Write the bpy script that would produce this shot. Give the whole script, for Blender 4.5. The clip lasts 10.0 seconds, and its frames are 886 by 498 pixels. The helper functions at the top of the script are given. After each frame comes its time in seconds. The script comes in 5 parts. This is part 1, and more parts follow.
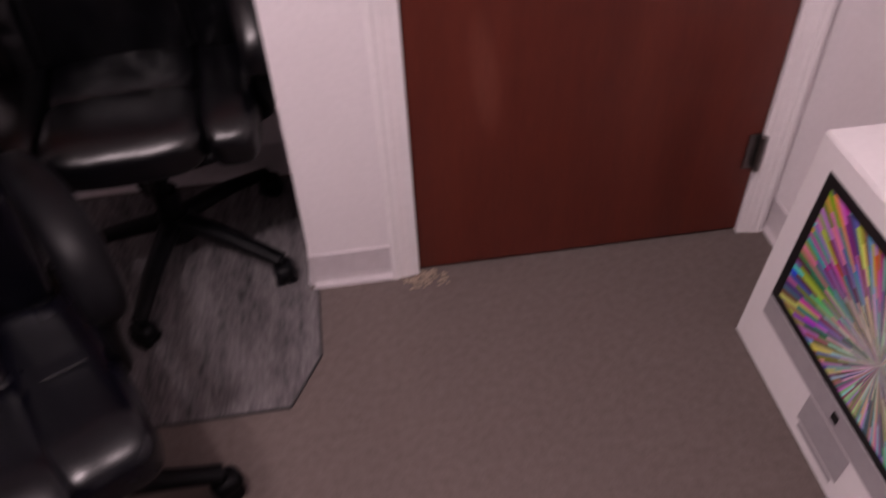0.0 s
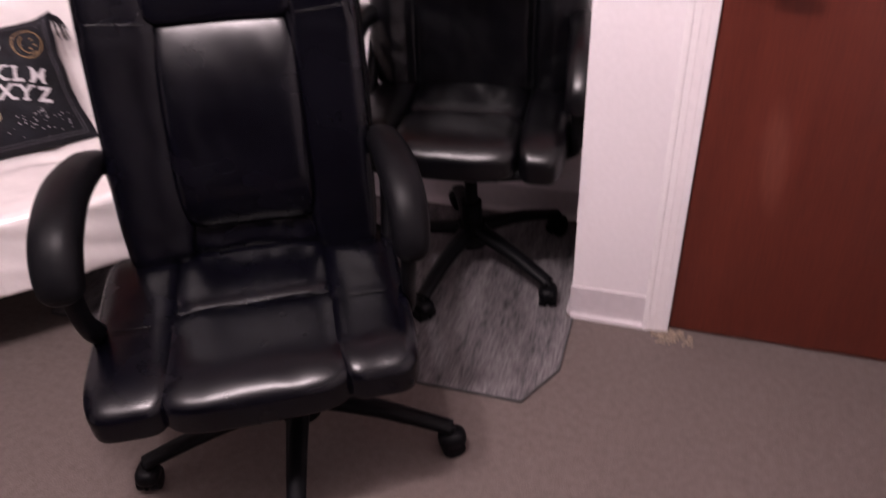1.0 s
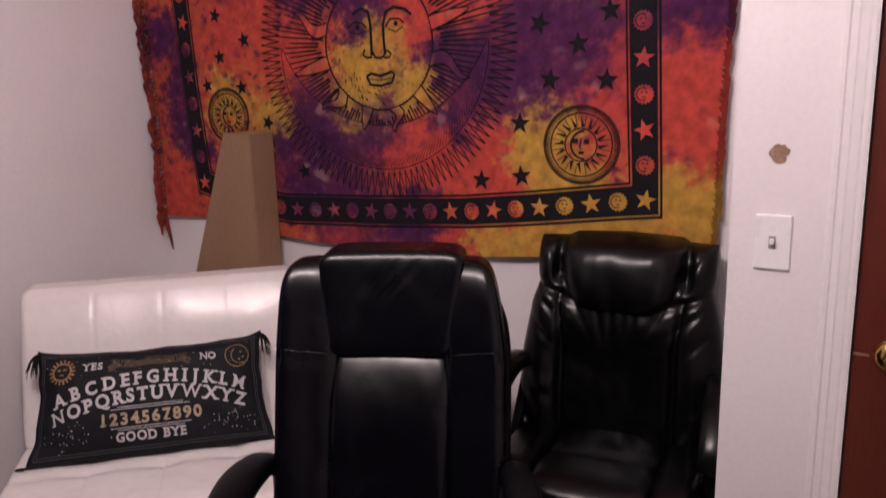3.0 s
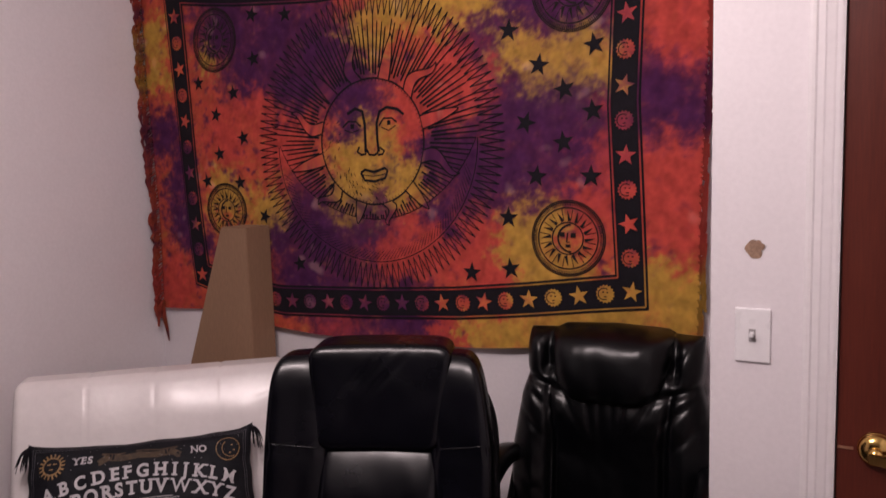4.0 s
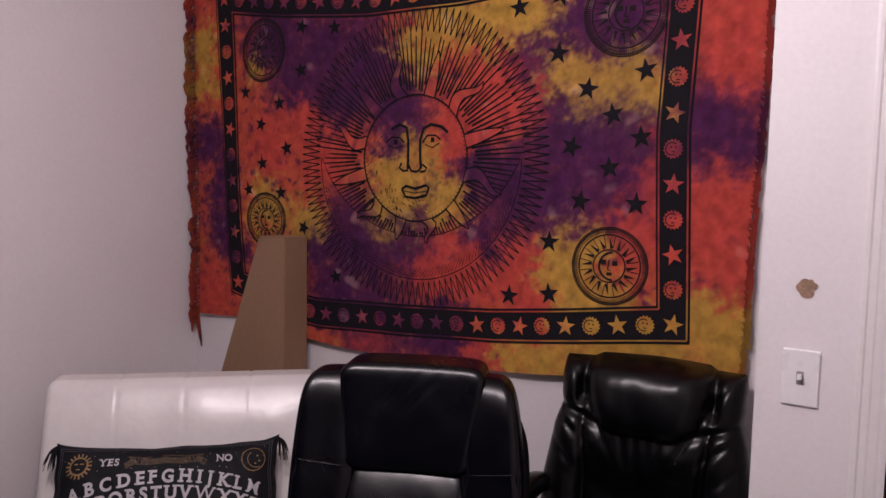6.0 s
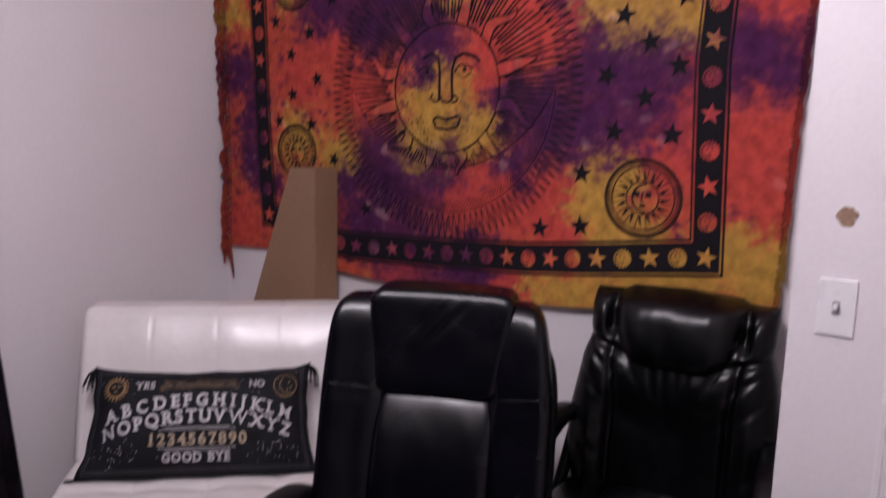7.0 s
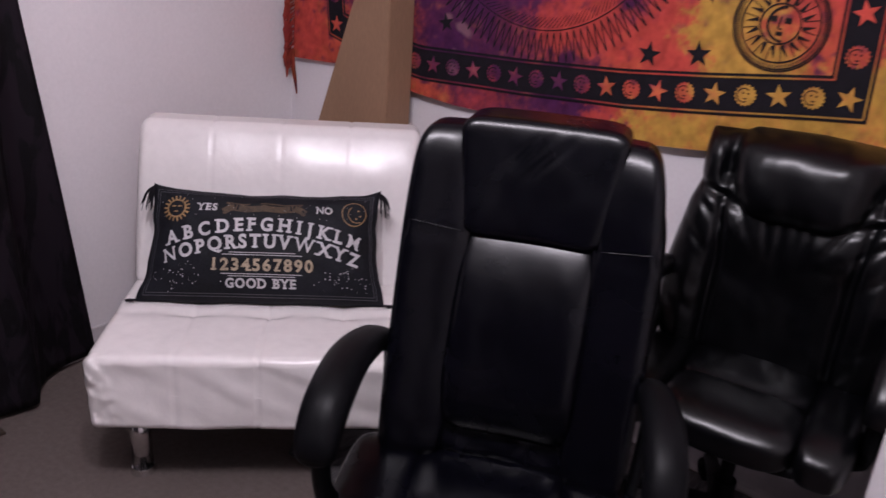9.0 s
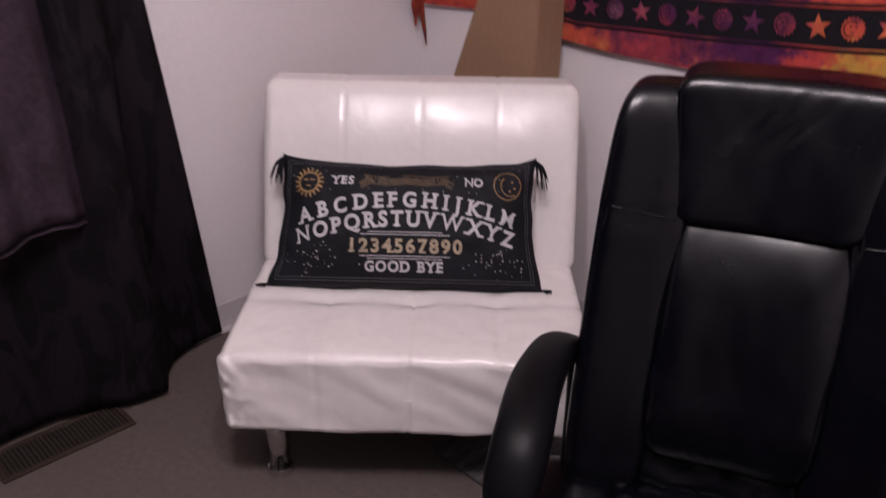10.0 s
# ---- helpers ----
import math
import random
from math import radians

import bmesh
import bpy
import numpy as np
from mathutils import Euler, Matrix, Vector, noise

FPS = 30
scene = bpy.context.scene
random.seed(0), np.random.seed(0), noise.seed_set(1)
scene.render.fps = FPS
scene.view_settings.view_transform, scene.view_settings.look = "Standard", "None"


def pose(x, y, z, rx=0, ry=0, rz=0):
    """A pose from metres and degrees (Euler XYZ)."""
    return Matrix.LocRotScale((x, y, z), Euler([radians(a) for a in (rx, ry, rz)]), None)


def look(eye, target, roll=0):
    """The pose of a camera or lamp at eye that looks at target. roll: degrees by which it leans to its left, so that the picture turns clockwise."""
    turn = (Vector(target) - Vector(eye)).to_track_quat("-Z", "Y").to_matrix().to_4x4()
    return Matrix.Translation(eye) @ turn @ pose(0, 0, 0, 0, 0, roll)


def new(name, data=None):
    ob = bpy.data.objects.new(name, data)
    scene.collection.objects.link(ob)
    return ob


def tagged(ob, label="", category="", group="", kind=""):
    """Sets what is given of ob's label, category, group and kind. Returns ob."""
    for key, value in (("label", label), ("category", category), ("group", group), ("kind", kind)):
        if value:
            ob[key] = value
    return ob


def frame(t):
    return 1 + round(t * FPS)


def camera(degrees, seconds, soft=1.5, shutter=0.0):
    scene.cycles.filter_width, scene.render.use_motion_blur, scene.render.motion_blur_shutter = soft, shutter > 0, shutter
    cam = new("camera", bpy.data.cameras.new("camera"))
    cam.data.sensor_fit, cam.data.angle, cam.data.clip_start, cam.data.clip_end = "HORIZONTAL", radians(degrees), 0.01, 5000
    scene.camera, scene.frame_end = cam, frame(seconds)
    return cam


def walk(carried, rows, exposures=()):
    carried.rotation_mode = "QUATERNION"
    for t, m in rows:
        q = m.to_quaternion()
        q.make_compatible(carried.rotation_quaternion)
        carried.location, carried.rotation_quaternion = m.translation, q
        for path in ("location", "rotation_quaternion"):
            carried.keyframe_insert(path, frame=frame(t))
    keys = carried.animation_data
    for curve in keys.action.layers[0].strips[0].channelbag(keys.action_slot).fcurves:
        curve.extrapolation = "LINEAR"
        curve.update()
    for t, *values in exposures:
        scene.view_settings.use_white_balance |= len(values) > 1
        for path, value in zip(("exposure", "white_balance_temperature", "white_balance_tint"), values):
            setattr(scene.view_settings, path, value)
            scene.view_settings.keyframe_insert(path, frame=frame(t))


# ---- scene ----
cam = camera(58.2, 10.0, soft=1.5, shutter=0.5)
PATH = [
    (0, (1.755, -1.719, 1.323), (1.914, -0.296, -0.073), -2.8),
    (0.2, (1.712, -1.775, 1.325), (1.775, -0.372, -0.094), -2.4),
    (0.3, (1.692, -1.803, 1.330), (1.682, -0.390, -0.082), -2.4),
    (0.4, (1.675, -1.837, 1.330), (1.601, -0.405, -0.060), -1.9),
    (0.5, (1.657, -1.859, 1.325), (1.523, -0.396, -0.032), -1.3),
    (0.7, (1.700, -1.929, 1.322), (1.369, -0.421, 0.056), -3.5),
    (1, (1.79, -1.998, 1.347), (1.274, -0.464, 0.171), -2.9),
    (1.2, (1.817, -2.031, 1.349), (1.220, -0.434, 0.303), -1.7),
    (1.5, (1.855, -2.086, 1.38), (1.132, -0.457, 0.472), -2.1),
    (2, (1.864, -2.108, 1.419), (1.002, -0.452, 0.702), -2.0),
    (2.5, (1.883, -2.116, 1.438), (0.94, -0.448, 0.864), -1.4),
    (3, (1.907, -2.12, 1.449), (0.915, -0.438, 1.016), -1.4),
    (4.5, (1.963, -2.141, 1.48), (0.959, -0.418, 1.33), -1.4),
    (5, (1.94, -2.137, 1.484), (0.928, -0.416, 1.364), -0.6),
    (5.5, (1.927, -2.125, 1.48), (0.882, -0.429, 1.303), 0.0),
    (5.7, (1.926, -2.123, 1.478), (0.861, -0.439, 1.311), 0.8),
    (6.8, (1.927, -2.111, 1.444), (0.81, -0.468, 1.218), 1.4),
    (7, (1.921, -2.115, 1.433), (0.79, -0.495, 1.12), 1.6),
    (7.5, (1.913, -2.118, 1.411), (0.738, -0.584, 0.895), 1.8),
    (8, (1.903, -2.113, 1.406), (0.693, -0.637, 0.809), 2.0),
    (8.5, (1.858, -2.067, 1.399), (0.652, -0.607, 0.756), 2.6),
    (8.8, (1.779, -2.020, 1.391), (0.601, -0.558, 0.704), 3.7),
    (9, (1.715, -1.996, 1.391), (0.575, -0.529, 0.652), 4.1),
    (9.3, (1.581, -1.981, 1.380), (0.381, -0.574, 0.620), 2.8),
    (9.5, (1.511, -1.975, 1.377), (0.298, -0.587, 0.603), 3.2),
    (9.8, (1.431, -1.938, 1.362), (0.147, -0.643, 0.544), 2.4),
    (10, (1.396, -1.882, 1.349), (0.125, -0.611, 0.473), 0.9),
]
EXPOSURES = [
    (0.0, 0.1, 6300, 15), (0.5, 0.25, 6200, 15), (1.0, 0.65, 6200, 11), (1.4, 0.6, 6300, 8), (2.0, 0.12, 6400, 7), (3.0, -0.25, 6400, 7),
    (4.5, -0.5, 6250, 6), (5.7, -0.5, 6100, 5), (6.8, -0.42, 5700, 4), (7.0, -0.34, 5650, 3.5), (7.5, -0.1, 5400, 2), (8.5, 0.0, 5400, 1), (9.2, -0.05, 5600, 3), (10.0, -0.1, 5900, 4),
]
walk(cam, [(t, look(eye, target, roll)) for t, eye, target, roll in PATH], EXPOSURES)


# ---- light: one ceiling lamp over the middle of the room, closed walls ----
world = bpy.data.worlds.new("room_world")
scene.world = world
world.use_nodes = True
world.node_tree.nodes["Background"].inputs[0].default_value = (0.05, 0.045, 0.06, 1)
world.node_tree.nodes["Background"].inputs[1].default_value = 0.1
LAMP_POWER = 82.0
for lx, ly in ((0.97, -1.73), (1.29, -1.61)):
    ld = bpy.data.lights.new("bulb_light", "POINT")
    ld.shadow_soft_size, ld.energy, ld.color = 0.05, LAMP_POWER / 2, (1.0, 0.80, 0.80)
    lo = new("bulb_light", ld)
    lo.matrix_world = pose(lx, ly, 2.235)


# ---- materials ----
def mat(name, color, rough=0.5, metal=0.0, var=0.12, scale=6.0, fine=120.0, bump=0.15, spec=0.5, coat=0.0, dist=0.004, color2=None, detail=6.0, stretch=(1, 1, 1), fold=0.0, fold_scale=14.0):
    m = bpy.data.materials.new(name)
    m.use_nodes = True
    n, l = m.node_tree.nodes, m.node_tree.links
    b = n["Principled BSDF"]
    b.inputs["Metallic"].default_value = metal
    b.inputs["Specular IOR Level"].default_value = spec
    b.inputs["Coat Weight"].default_value = coat
    tc = n.new("ShaderNodeTexCoord")
    mp = n.new("ShaderNodeMapping")
    mp.inputs["Scale"].default_value = stretch
    l.new(tc.outputs["Object"], mp.inputs[0])
    big = n.new("ShaderNodeTexNoise")
    big.inputs["Scale"].default_value = scale
    big.inputs["Detail"].default_value = detail
    l.new(mp.outputs[0], big.inputs["Vector"])
    small = n.new("ShaderNodeTexNoise")
    small.inputs["Scale"].default_value = fine
    small.inputs["Detail"].default_value = 3
    l.new(mp.outputs[0], small.inputs["Vector"])
    add = n.new("ShaderNodeMath")
    add.operation = "ADD"
    l.new(big.outputs[0], add.inputs[0])
    l.new(small.outputs[0], add.inputs[1])
    ramp = n.new("ShaderNodeMapRange")
    ramp.inputs["From Min"].default_value, ramp.inputs["From Max"].default_value = 0.65, 1.35
    l.new(add.outputs[0], ramp.inputs["Value"])
    mix = n.new("ShaderNodeMix")
    mix.data_type = "RGBA"
    c2 = color2 or tuple(c * (1 - var * 2) for c in color)
    mix.inputs["A"].default_value = (*c2, 1)
    mix.inputs["B"].default_value = (*[min(1, c * (1 + var * (0 if color2 else 0.6))) for c in color], 1)
    l.new(ramp.outputs[0], mix.inputs["Factor"])
    l.new(mix.outputs["Result"], b.inputs["Base Color"])
    rr = n.new("ShaderNodeMapRange")
    rr.inputs["To Min"].default_value, rr.inputs["To Max"].default_value = max(0.02, rough - 0.07), min(1, rough + 0.07)
    l.new(big.outputs[0], rr.inputs["Value"])
    l.new(rr.outputs[0], b.inputs["Roughness"])
    if fold:
        mid = n.new("ShaderNodeTexNoise")
        mid.inputs["Scale"].default_value, mid.inputs["Detail"].default_value, mid.inputs["Distortion"].default_value = fold_scale, 3, 0.8
        l.new(mp.outputs[0], mid.inputs["Vector"])
        b2 = n.new("ShaderNodeBump")
        b2.inputs["Strength"].default_value, b2.inputs["Distance"].default_value = fold, 0.02
        l.new(mid.outputs[0], b2.inputs["Height"])
        l.new(b2.outputs[0], b.inputs["Normal"])
    if bump:
        bp = n.new("ShaderNodeBump")
        bp.inputs["Strength"].default_value, bp.inputs["Distance"].default_value = bump, dist
        l.new(small.outputs[0], bp.inputs["Height"])
        if fold:
            l.new(b2.outputs[0], bp.inputs["Normal"])
        l.new(bp.outputs[0], b.inputs["Normal"])
    return m


WALL = mat("wall_paint", (0.80, 0.76, 0.78), 0.55, var=0.03, scale=2.0, fine=90, bump=0.12)
TRIM = mat("trim_paint", (0.82, 0.79, 0.80), 0.35, var=0.03, scale=5.0, fine=60, bump=0.05)
CEIL = mat("ceiling_paint", (0.82, 0.80, 0.79), 0.8, var=0.03, scale=3.0, fine=80, bump=0.2)
COVE = mat("cove_base_vinyl", (0.58, 0.54, 0.56), 0.45, var=0.06, scale=8.0, fine=60, bump=0.05)
CARPET = mat("short_pile_carpet", (0.132, 0.107, 0.099), 0.95, var=0.13, scale=60.0, fine=330, bump=0.22, dist=0.003, spec=0.1)
DOORWOOD = mat("mahogany_veneer", (0.115, 0.022, 0.012), 0.38, scale=3.0, fine=40, bump=0.06, color2=(0.070, 0.013, 0.008), stretch=(6, 6, 0.35))
# The blue tint in this black stands in for cool light on the chair.
LEATHER = mat("black_leather", (0.0012, 0.0012, 0.0030), 0.26, var=0.2, scale=9.0, fine=260, bump=0.10, dist=0.001, spec=0.27, fold=0.012, fold_scale=8.0)
LEATHER2 = mat("black_bonded_leather", (0.0010, 0.0011, 0.0020), 0.31, var=0.2, scale=12.0, fine=240, bump=0.12, dist=0.001, spec=0.38, fold=0.035, fold_scale=11.0)
PLASTIC = mat("black_plastic", (0.003, 0.003, 0.004), 0.45, var=0.15, scale=20.0, fine=300, bump=0.1, dist=0.001, spec=0.12)
VINYL = mat("white_vinyl", (0.80, 0.76, 0.75), 0.23, var=0.03, scale=5.0, fine=40, bump=0.05, dist=0.004, spec=0.45, fold=0.08, fold_scale=9.0)
CHROME = mat("chrome", (0.75, 0.74, 0.74), 0.12, metal=1.0, var=0.05, scale=20, fine=80, bump=0.0)
BRASS = mat("polished_brass", (0.78, 0.52, 0.17), 0.14, metal=1.0, var=0.1, scale=30, fine=80, bump=0.0)
STEEL = mat("dull_steel", (0.25, 0.24, 0.23), 0.4, metal=1.0, var=0.1, scale=30, fine=80, bump=0.0)
CARD = mat("brown_cardboard", (0.29, 0.17, 0.10), 0.75, var=0.08, scale=4.0, fine=150, bump=0.15, dist=0.001, stretch=(1, 1, 0.3))
BOXWHITE = mat("white_printed_card", (0.80, 0.78, 0.79), 0.35, var=0.02, scale=5.0, fine=80, bump=0.02)
SILVER = mat("printed_silver", (0.36, 0.34, 0.36), 0.35, var=0.05, scale=5.0, fine=60, bump=0.0)
INK = mat("black_ink", (0.006, 0.006, 0.007), 0.5, var=0.1, bump=0.0)
PLASTER = mat("bare_plaster", (0.34, 0.22, 0.15), 0.9, var=0.2, scale=40, fine=200, bump=0.4)
SWITCHWHITE = mat("switch_plastic", (0.84, 0.83, 0.84), 0.28, var=0.02, bump=0.0)
DEBRIS = mat("worn_wood_dust", (0.36, 0.28, 0.21), 0.95, var=0.3, scale=60, fine=300, bump=0.5)
VENT = mat("brown_vent_metal", (0.050, 0.033, 0.023), 0.6, metal=0.1, var=0.2, scale=30, fine=200, bump=0.1)
DARK = mat("near_black", (0.004, 0.004, 0.004), 0.9, var=0.1, bump=0.0)
SHEER = mat("plum_satin", (0.092, 0.062, 0.090), 0.38, var=0.3, scale=12.0, fine=70, bump=0.5, dist=0.005)
PILLOWCLOTH = mat("black_printed_velvet", (0.0095, 0.0095, 0.014), 0.65, var=0.45, scale=9.0, fine=300, bump=0.3, dist=0.001, spec=0.2)
PRINTWHITE = mat("white_print", (0.55, 0.53, 0.55), 0.7, var=0.15, scale=60, fine=300, bump=0.1)
PRINTGOLD = mat("gold_print", (0.36, 0.22, 0.09), 0.6, var=0.35, scale=60, fine=300, bump=0.1)
PRINTCREAM = mat("cream_print", (0.44, 0.35, 0.24), 0.6, var=0.3, scale=60, fine=300, bump=0.1)
PRINTDIM = mat("dim_gold_print", (0.075, 0.046, 0.022), 0.7, var=0.35, scale=60, fine=300, bump=0.1)
PRINTGREY = mat("grey_print", (0.10, 0.10, 0.115), 0.7, var=0.3, scale=60, fine=300, bump=0.1)
TAPEFADED = mat("faded_black_dye", (0.020, 0.014, 0.014), 0.85, var=0.3, scale=40, fine=400, bump=0.2, dist=0.001, spec=0.2)
TAPEBLACK = mat("black_dye", (0.010, 0.008, 0.012), 0.85, var=0.3, scale=40, fine=400, bump=0.2, dist=0.001, spec=0.2)


def rub(m, cx, cz, rx, rz, slant, color):
    """A pale rubbed oval in a veneer, broken into upright streaks."""
    n, l = m.node_tree.nodes, m.node_tree.links
    b = n["Principled BSDF"]
    was = b.inputs["Base Color"].links[0].from_socket
    tc = n.new("ShaderNodeTexCoord")
    sep = n.new("ShaderNodeSeparateXYZ")
    l.new(tc.outputs["Object"], sep.inputs[0])

    def math_node(op, a, c):
        k = n.new("ShaderNodeMath")
        k.operation = op
        for i, v in enumerate((a, c)):
            if isinstance(v, (int, float)):
                k.inputs[i].default_value = v
            else:
                l.new(v, k.inputs[i])
        return k.outputs[0]
    dz = math_node("SUBTRACT", sep.outputs["Z"], cz)
    dx = math_node("SUBTRACT", math_node("ADD", sep.outputs["X"], math_node("MULTIPLY", dz, slant)), cx)
    d = math_node("ADD", math_node("POWER", math_node("ABSOLUTE", math_node("DIVIDE", dx, rx), 0), 2.0), math_node("POWER", math_node("ABSOLUTE", math_node("DIVIDE", dz, rz), 0), 2.0))
    nz = n.new("ShaderNodeTexNoise")
    nz.inputs["Scale"].default_value = 1.0
    mp = n.new("ShaderNodeMapping")
    mp.inputs["Scale"].default_value = (260, 1, 14)
    l.new(tc.outputs["Object"], mp.inputs[0])
    l.new(mp.outputs[0], nz.inputs["Vector"])
    mr = n.new("ShaderNodeMapRange")
    mr.inputs["From Min"].default_value, mr.inputs["From Max"].default_value = 1.0, 0.2
    l.new(d, mr.inputs["Value"])
    f = math_node("MULTIPLY", mr.outputs[0], nz.outputs[0])
    mix = n.new("ShaderNodeMix")
    mix.data_type = "RGBA"
    l.new(f, mix.inputs["Factor"])
    l.new(was, mix.inputs["A"])
    mix.inputs["B"].default_value = (*color, 1)
    l.new(mix.outputs["Result"], b.inputs["Base Color"])


rub(DOORWOOD, 0.154, 0.50, 0.032, 0.15, 0.10, (0.165, 0.048, 0.032))


def damask(name, ground, figure):
    """Woven cloth with satin figures that take the light unlike the dull ground."""
    m = mat(name, ground, 0.7, var=0.3, scale=30.0, fine=300, bump=0.2, dist=0.001, spec=0.25)
    n, l = m.node_tree.nodes, m.node_tree.links
    b = n["Principled BSDF"]
    was = b.inputs["Base Color"].links[0].from_socket
    tc = n.new("ShaderNodeTexCoord")
    mp = n.new("ShaderNodeMapping")
    mp.inputs["Scale"].default_value = (0.3, 1.0, 0.32)
    l.new(tc.outputs["Object"], mp.inputs[0])
    nz = n.new("ShaderNodeTexNoise")
    nz.inputs["Scale"].default_value, nz.inputs["Detail"].default_value, nz.inputs["Distortion"].default_value = 15.0, 3.0, 1.2
    l.new(mp.outputs[0], nz.inputs["Vector"])
    mr = n.new("ShaderNodeMapRange")
    mr.inputs["From Min"].default_value, mr.inputs["From Max"].default_value = 0.46, 0.56
    l.new(nz.outputs[0], mr.inputs["Value"])
    mix = n.new("ShaderNodeMix")
    mix.data_type = "RGBA"
    l.new(mr.outputs[0], mix.inputs["Factor"])
    l.new(was, mix.inputs["A"])
    mix.inputs["B"].default_value = (*figure, 1)
    l.new(mix.outputs["Result"], b.inputs["Base Color"])
    rg = n.new("ShaderNodeMapRange")
    rg.inputs["To Min"].default_value, rg.inputs["To Max"].default_value = 0.75, 0.48
    l.new(mr.outputs[0], rg.inputs["Value"])
    l.new(rg.outputs[0], b.inputs["Roughness"])
    return m


CURTAIN = damask("dark_damask_curtain", (0.013, 0.0103, 0.014), (0.025, 0.0185, 0.027))


def glow(name, color, strength):
    m = bpy.data.materials.new(name)
    m.use_nodes = True
    b = m.node_tree.nodes["Principled BSDF"]
    b.inputs["Emission Color"].default_value = (*color, 1)
    b.inputs["Emission Strength"].default_value = strength
    return m


# ---- mesh helpers ----
def part(name, bm, material, parent=None, label="", smooth=False):
    me = bpy.data.meshes.new(name)
    bmesh.ops.recalc_face_normals(bm, faces=bm.faces)
    bm.to_mesh(me)
    bm.free()
    me.materials.append(material)
    if smooth:
        me.shade_smooth()
    ob = new(name, me)
    if parent is not None:
        ob.parent = parent
    if label:
        tagged(ob, label)
    return ob


def thing(name, m, label, category, group="", kind=""):
    ob = new(name)
    ob.empty_display_size = 0.1
    ob.matrix_world = m
    return tagged(ob, label, category, group, kind)


def box(x0, x1, y0, y1, z0, z1, bevel=0.0, bm=None):
    bm2 = bmesh.new()
    bmesh.ops.create_cube(bm2, size=1, matrix=Matrix.Translation(((x0 + x1) / 2, (y0 + y1) / 2, (z0 + z1) / 2)) @ Matrix.Diagonal((abs(x1 - x0), abs(y1 - y0), abs(z1 - z0), 1)))
    if bevel:
        bmesh.ops.bevel(bm2, geom=bm2.edges[:], offset=bevel, segments=2, affect="EDGES", profile=0.6)
    if bm is None:
        return bm2
    me = bpy.data.meshes.new("tmp")
    bm2.to_mesh(me)
    bm2.free()
    bm.from_mesh(me)
    bpy.data.meshes.remove(me)
    return bm


def merge(*bms):
    out = bmesh.new()
    for b in bms:
        me = bpy.data.meshes.new("tmp")
        b.to_mesh(me)
        b.free()
        out.from_mesh(me)
        bpy.data.meshes.remove(me)
    return out


def puff(cx, cy, cz, hx, hy, hz, e=4.0, n=12, fn=None):
    """A stuffed, rounded block about a centre."""
    bm = bmesh.new()
    bmesh.ops.create_cube(bm, size=2)
    bmesh.ops.subdivide_edges(bm, edges=bm.edges[:], cuts=n, use_grid_fill=True)
    for v in bm.verts:
        x, y, z = v.co
        r = (abs(x) ** e + abs(y) ** e + abs(z) ** e) ** (1 / e)
        p = Vector((x / r * hx + cx, y / r * hy + cy, z / r * hz + cz))
        v.co = fn(p) if fn else p
    return bm


def rbox(cx, cy, cz, hx, hy, hz, r, n=24, fn=None):
    """A boxy cushion with edges of one radius."""
    bm = bmesh.new()
    bmesh.ops.create_cube(bm, size=2)
    bmesh.ops.subdivide_edges(bm, edges=bm.edges[:], cuts=n, use_grid_fill=True)
    h = Vector((hx, hy, hz))
    for v in bm.verts:
        q = Vector([v.co[k] * h[k] for k in range(3)])
        core = Vector([max(-(h[k] - r), min(h[k] - r, q[k])) for k in range(3)])
        d = q - core
        q = core + d.normalized() * r if d.length > 1e-6 else q
        q += Vector((cx, cy, cz))
        v.co = fn(q) if fn else q
    return bm


def cyl(r0, r1, z0, z1, seg=24, m=Matrix()):
    bm = bmesh.new()
    bmesh.ops.create_cone(bm, cap_ends=True, segments=seg, radius1=r0, radius2=r1, depth=z1 - z0, matrix=m @ Matrix.Translation((0, 0, (z0 + z1) / 2)))
    return bm


def spline(pts, steps=8):
    out = []
    for i in range(len(pts) - 1):
        p0, p1, p2, p3 = [np.array(pts[max(0, min(len(pts) - 1, i + k))], float) for k in (-1, 0, 1, 2)]
        for s in range(steps):
            t = s / steps
            out.append(0.5 * (2 * p1 + (p2 - p0) * t + (2 * p0 - 5 * p1 + 4 * p2 - p3) * t * t + (3 * p1 - p0 - 3 * p2 + p3) * t ** 3))
    out.append(np.array(pts[-1], float))
    return out


def sweep(pts, seg=14, side=Vector((1, 0, 0)), steps=8, e=2.5):
    """A bar along points (x, y, z, half width along side, half thickness)."""
    path = spline(pts, steps)
    bm = bmesh.new()
    rings = []
    for i, p in enumerate(path):
        a, b = path[max(0, i - 1)], path[min(len(path) - 1, i + 1)]
        d = Vector(b[:3] - a[:3]).normalized()
        s = (side - d * side.dot(d)).normalized()
        u = d.cross(s)
        ring = []
        for j in range(seg):
            c, sn = math.cos(2 * math.pi * j / seg), math.sin(2 * math.pi * j / seg)
            r = (abs(c) ** e + abs(sn) ** e) ** (-1 / e)
            ring.append(bm.verts.new(Vector(p[:3]) + s * c * r * p[3] + u * sn * r * p[4]))
        rings.append(ring)
    for a, b in zip(rings, rings[1:]):
        for j in range(seg):
            bm.faces.new((a[j], a[(j + 1) % seg], b[(j + 1) % seg], b[j]))
    for ring in (rings[0], rings[-1]):
        c = bm.verts.new(sum((v.co for v in ring), Vector()) / seg)
        for j in range(seg):
            bm.faces.new((ring[j], ring[(j + 1) % seg], c))
    return bm


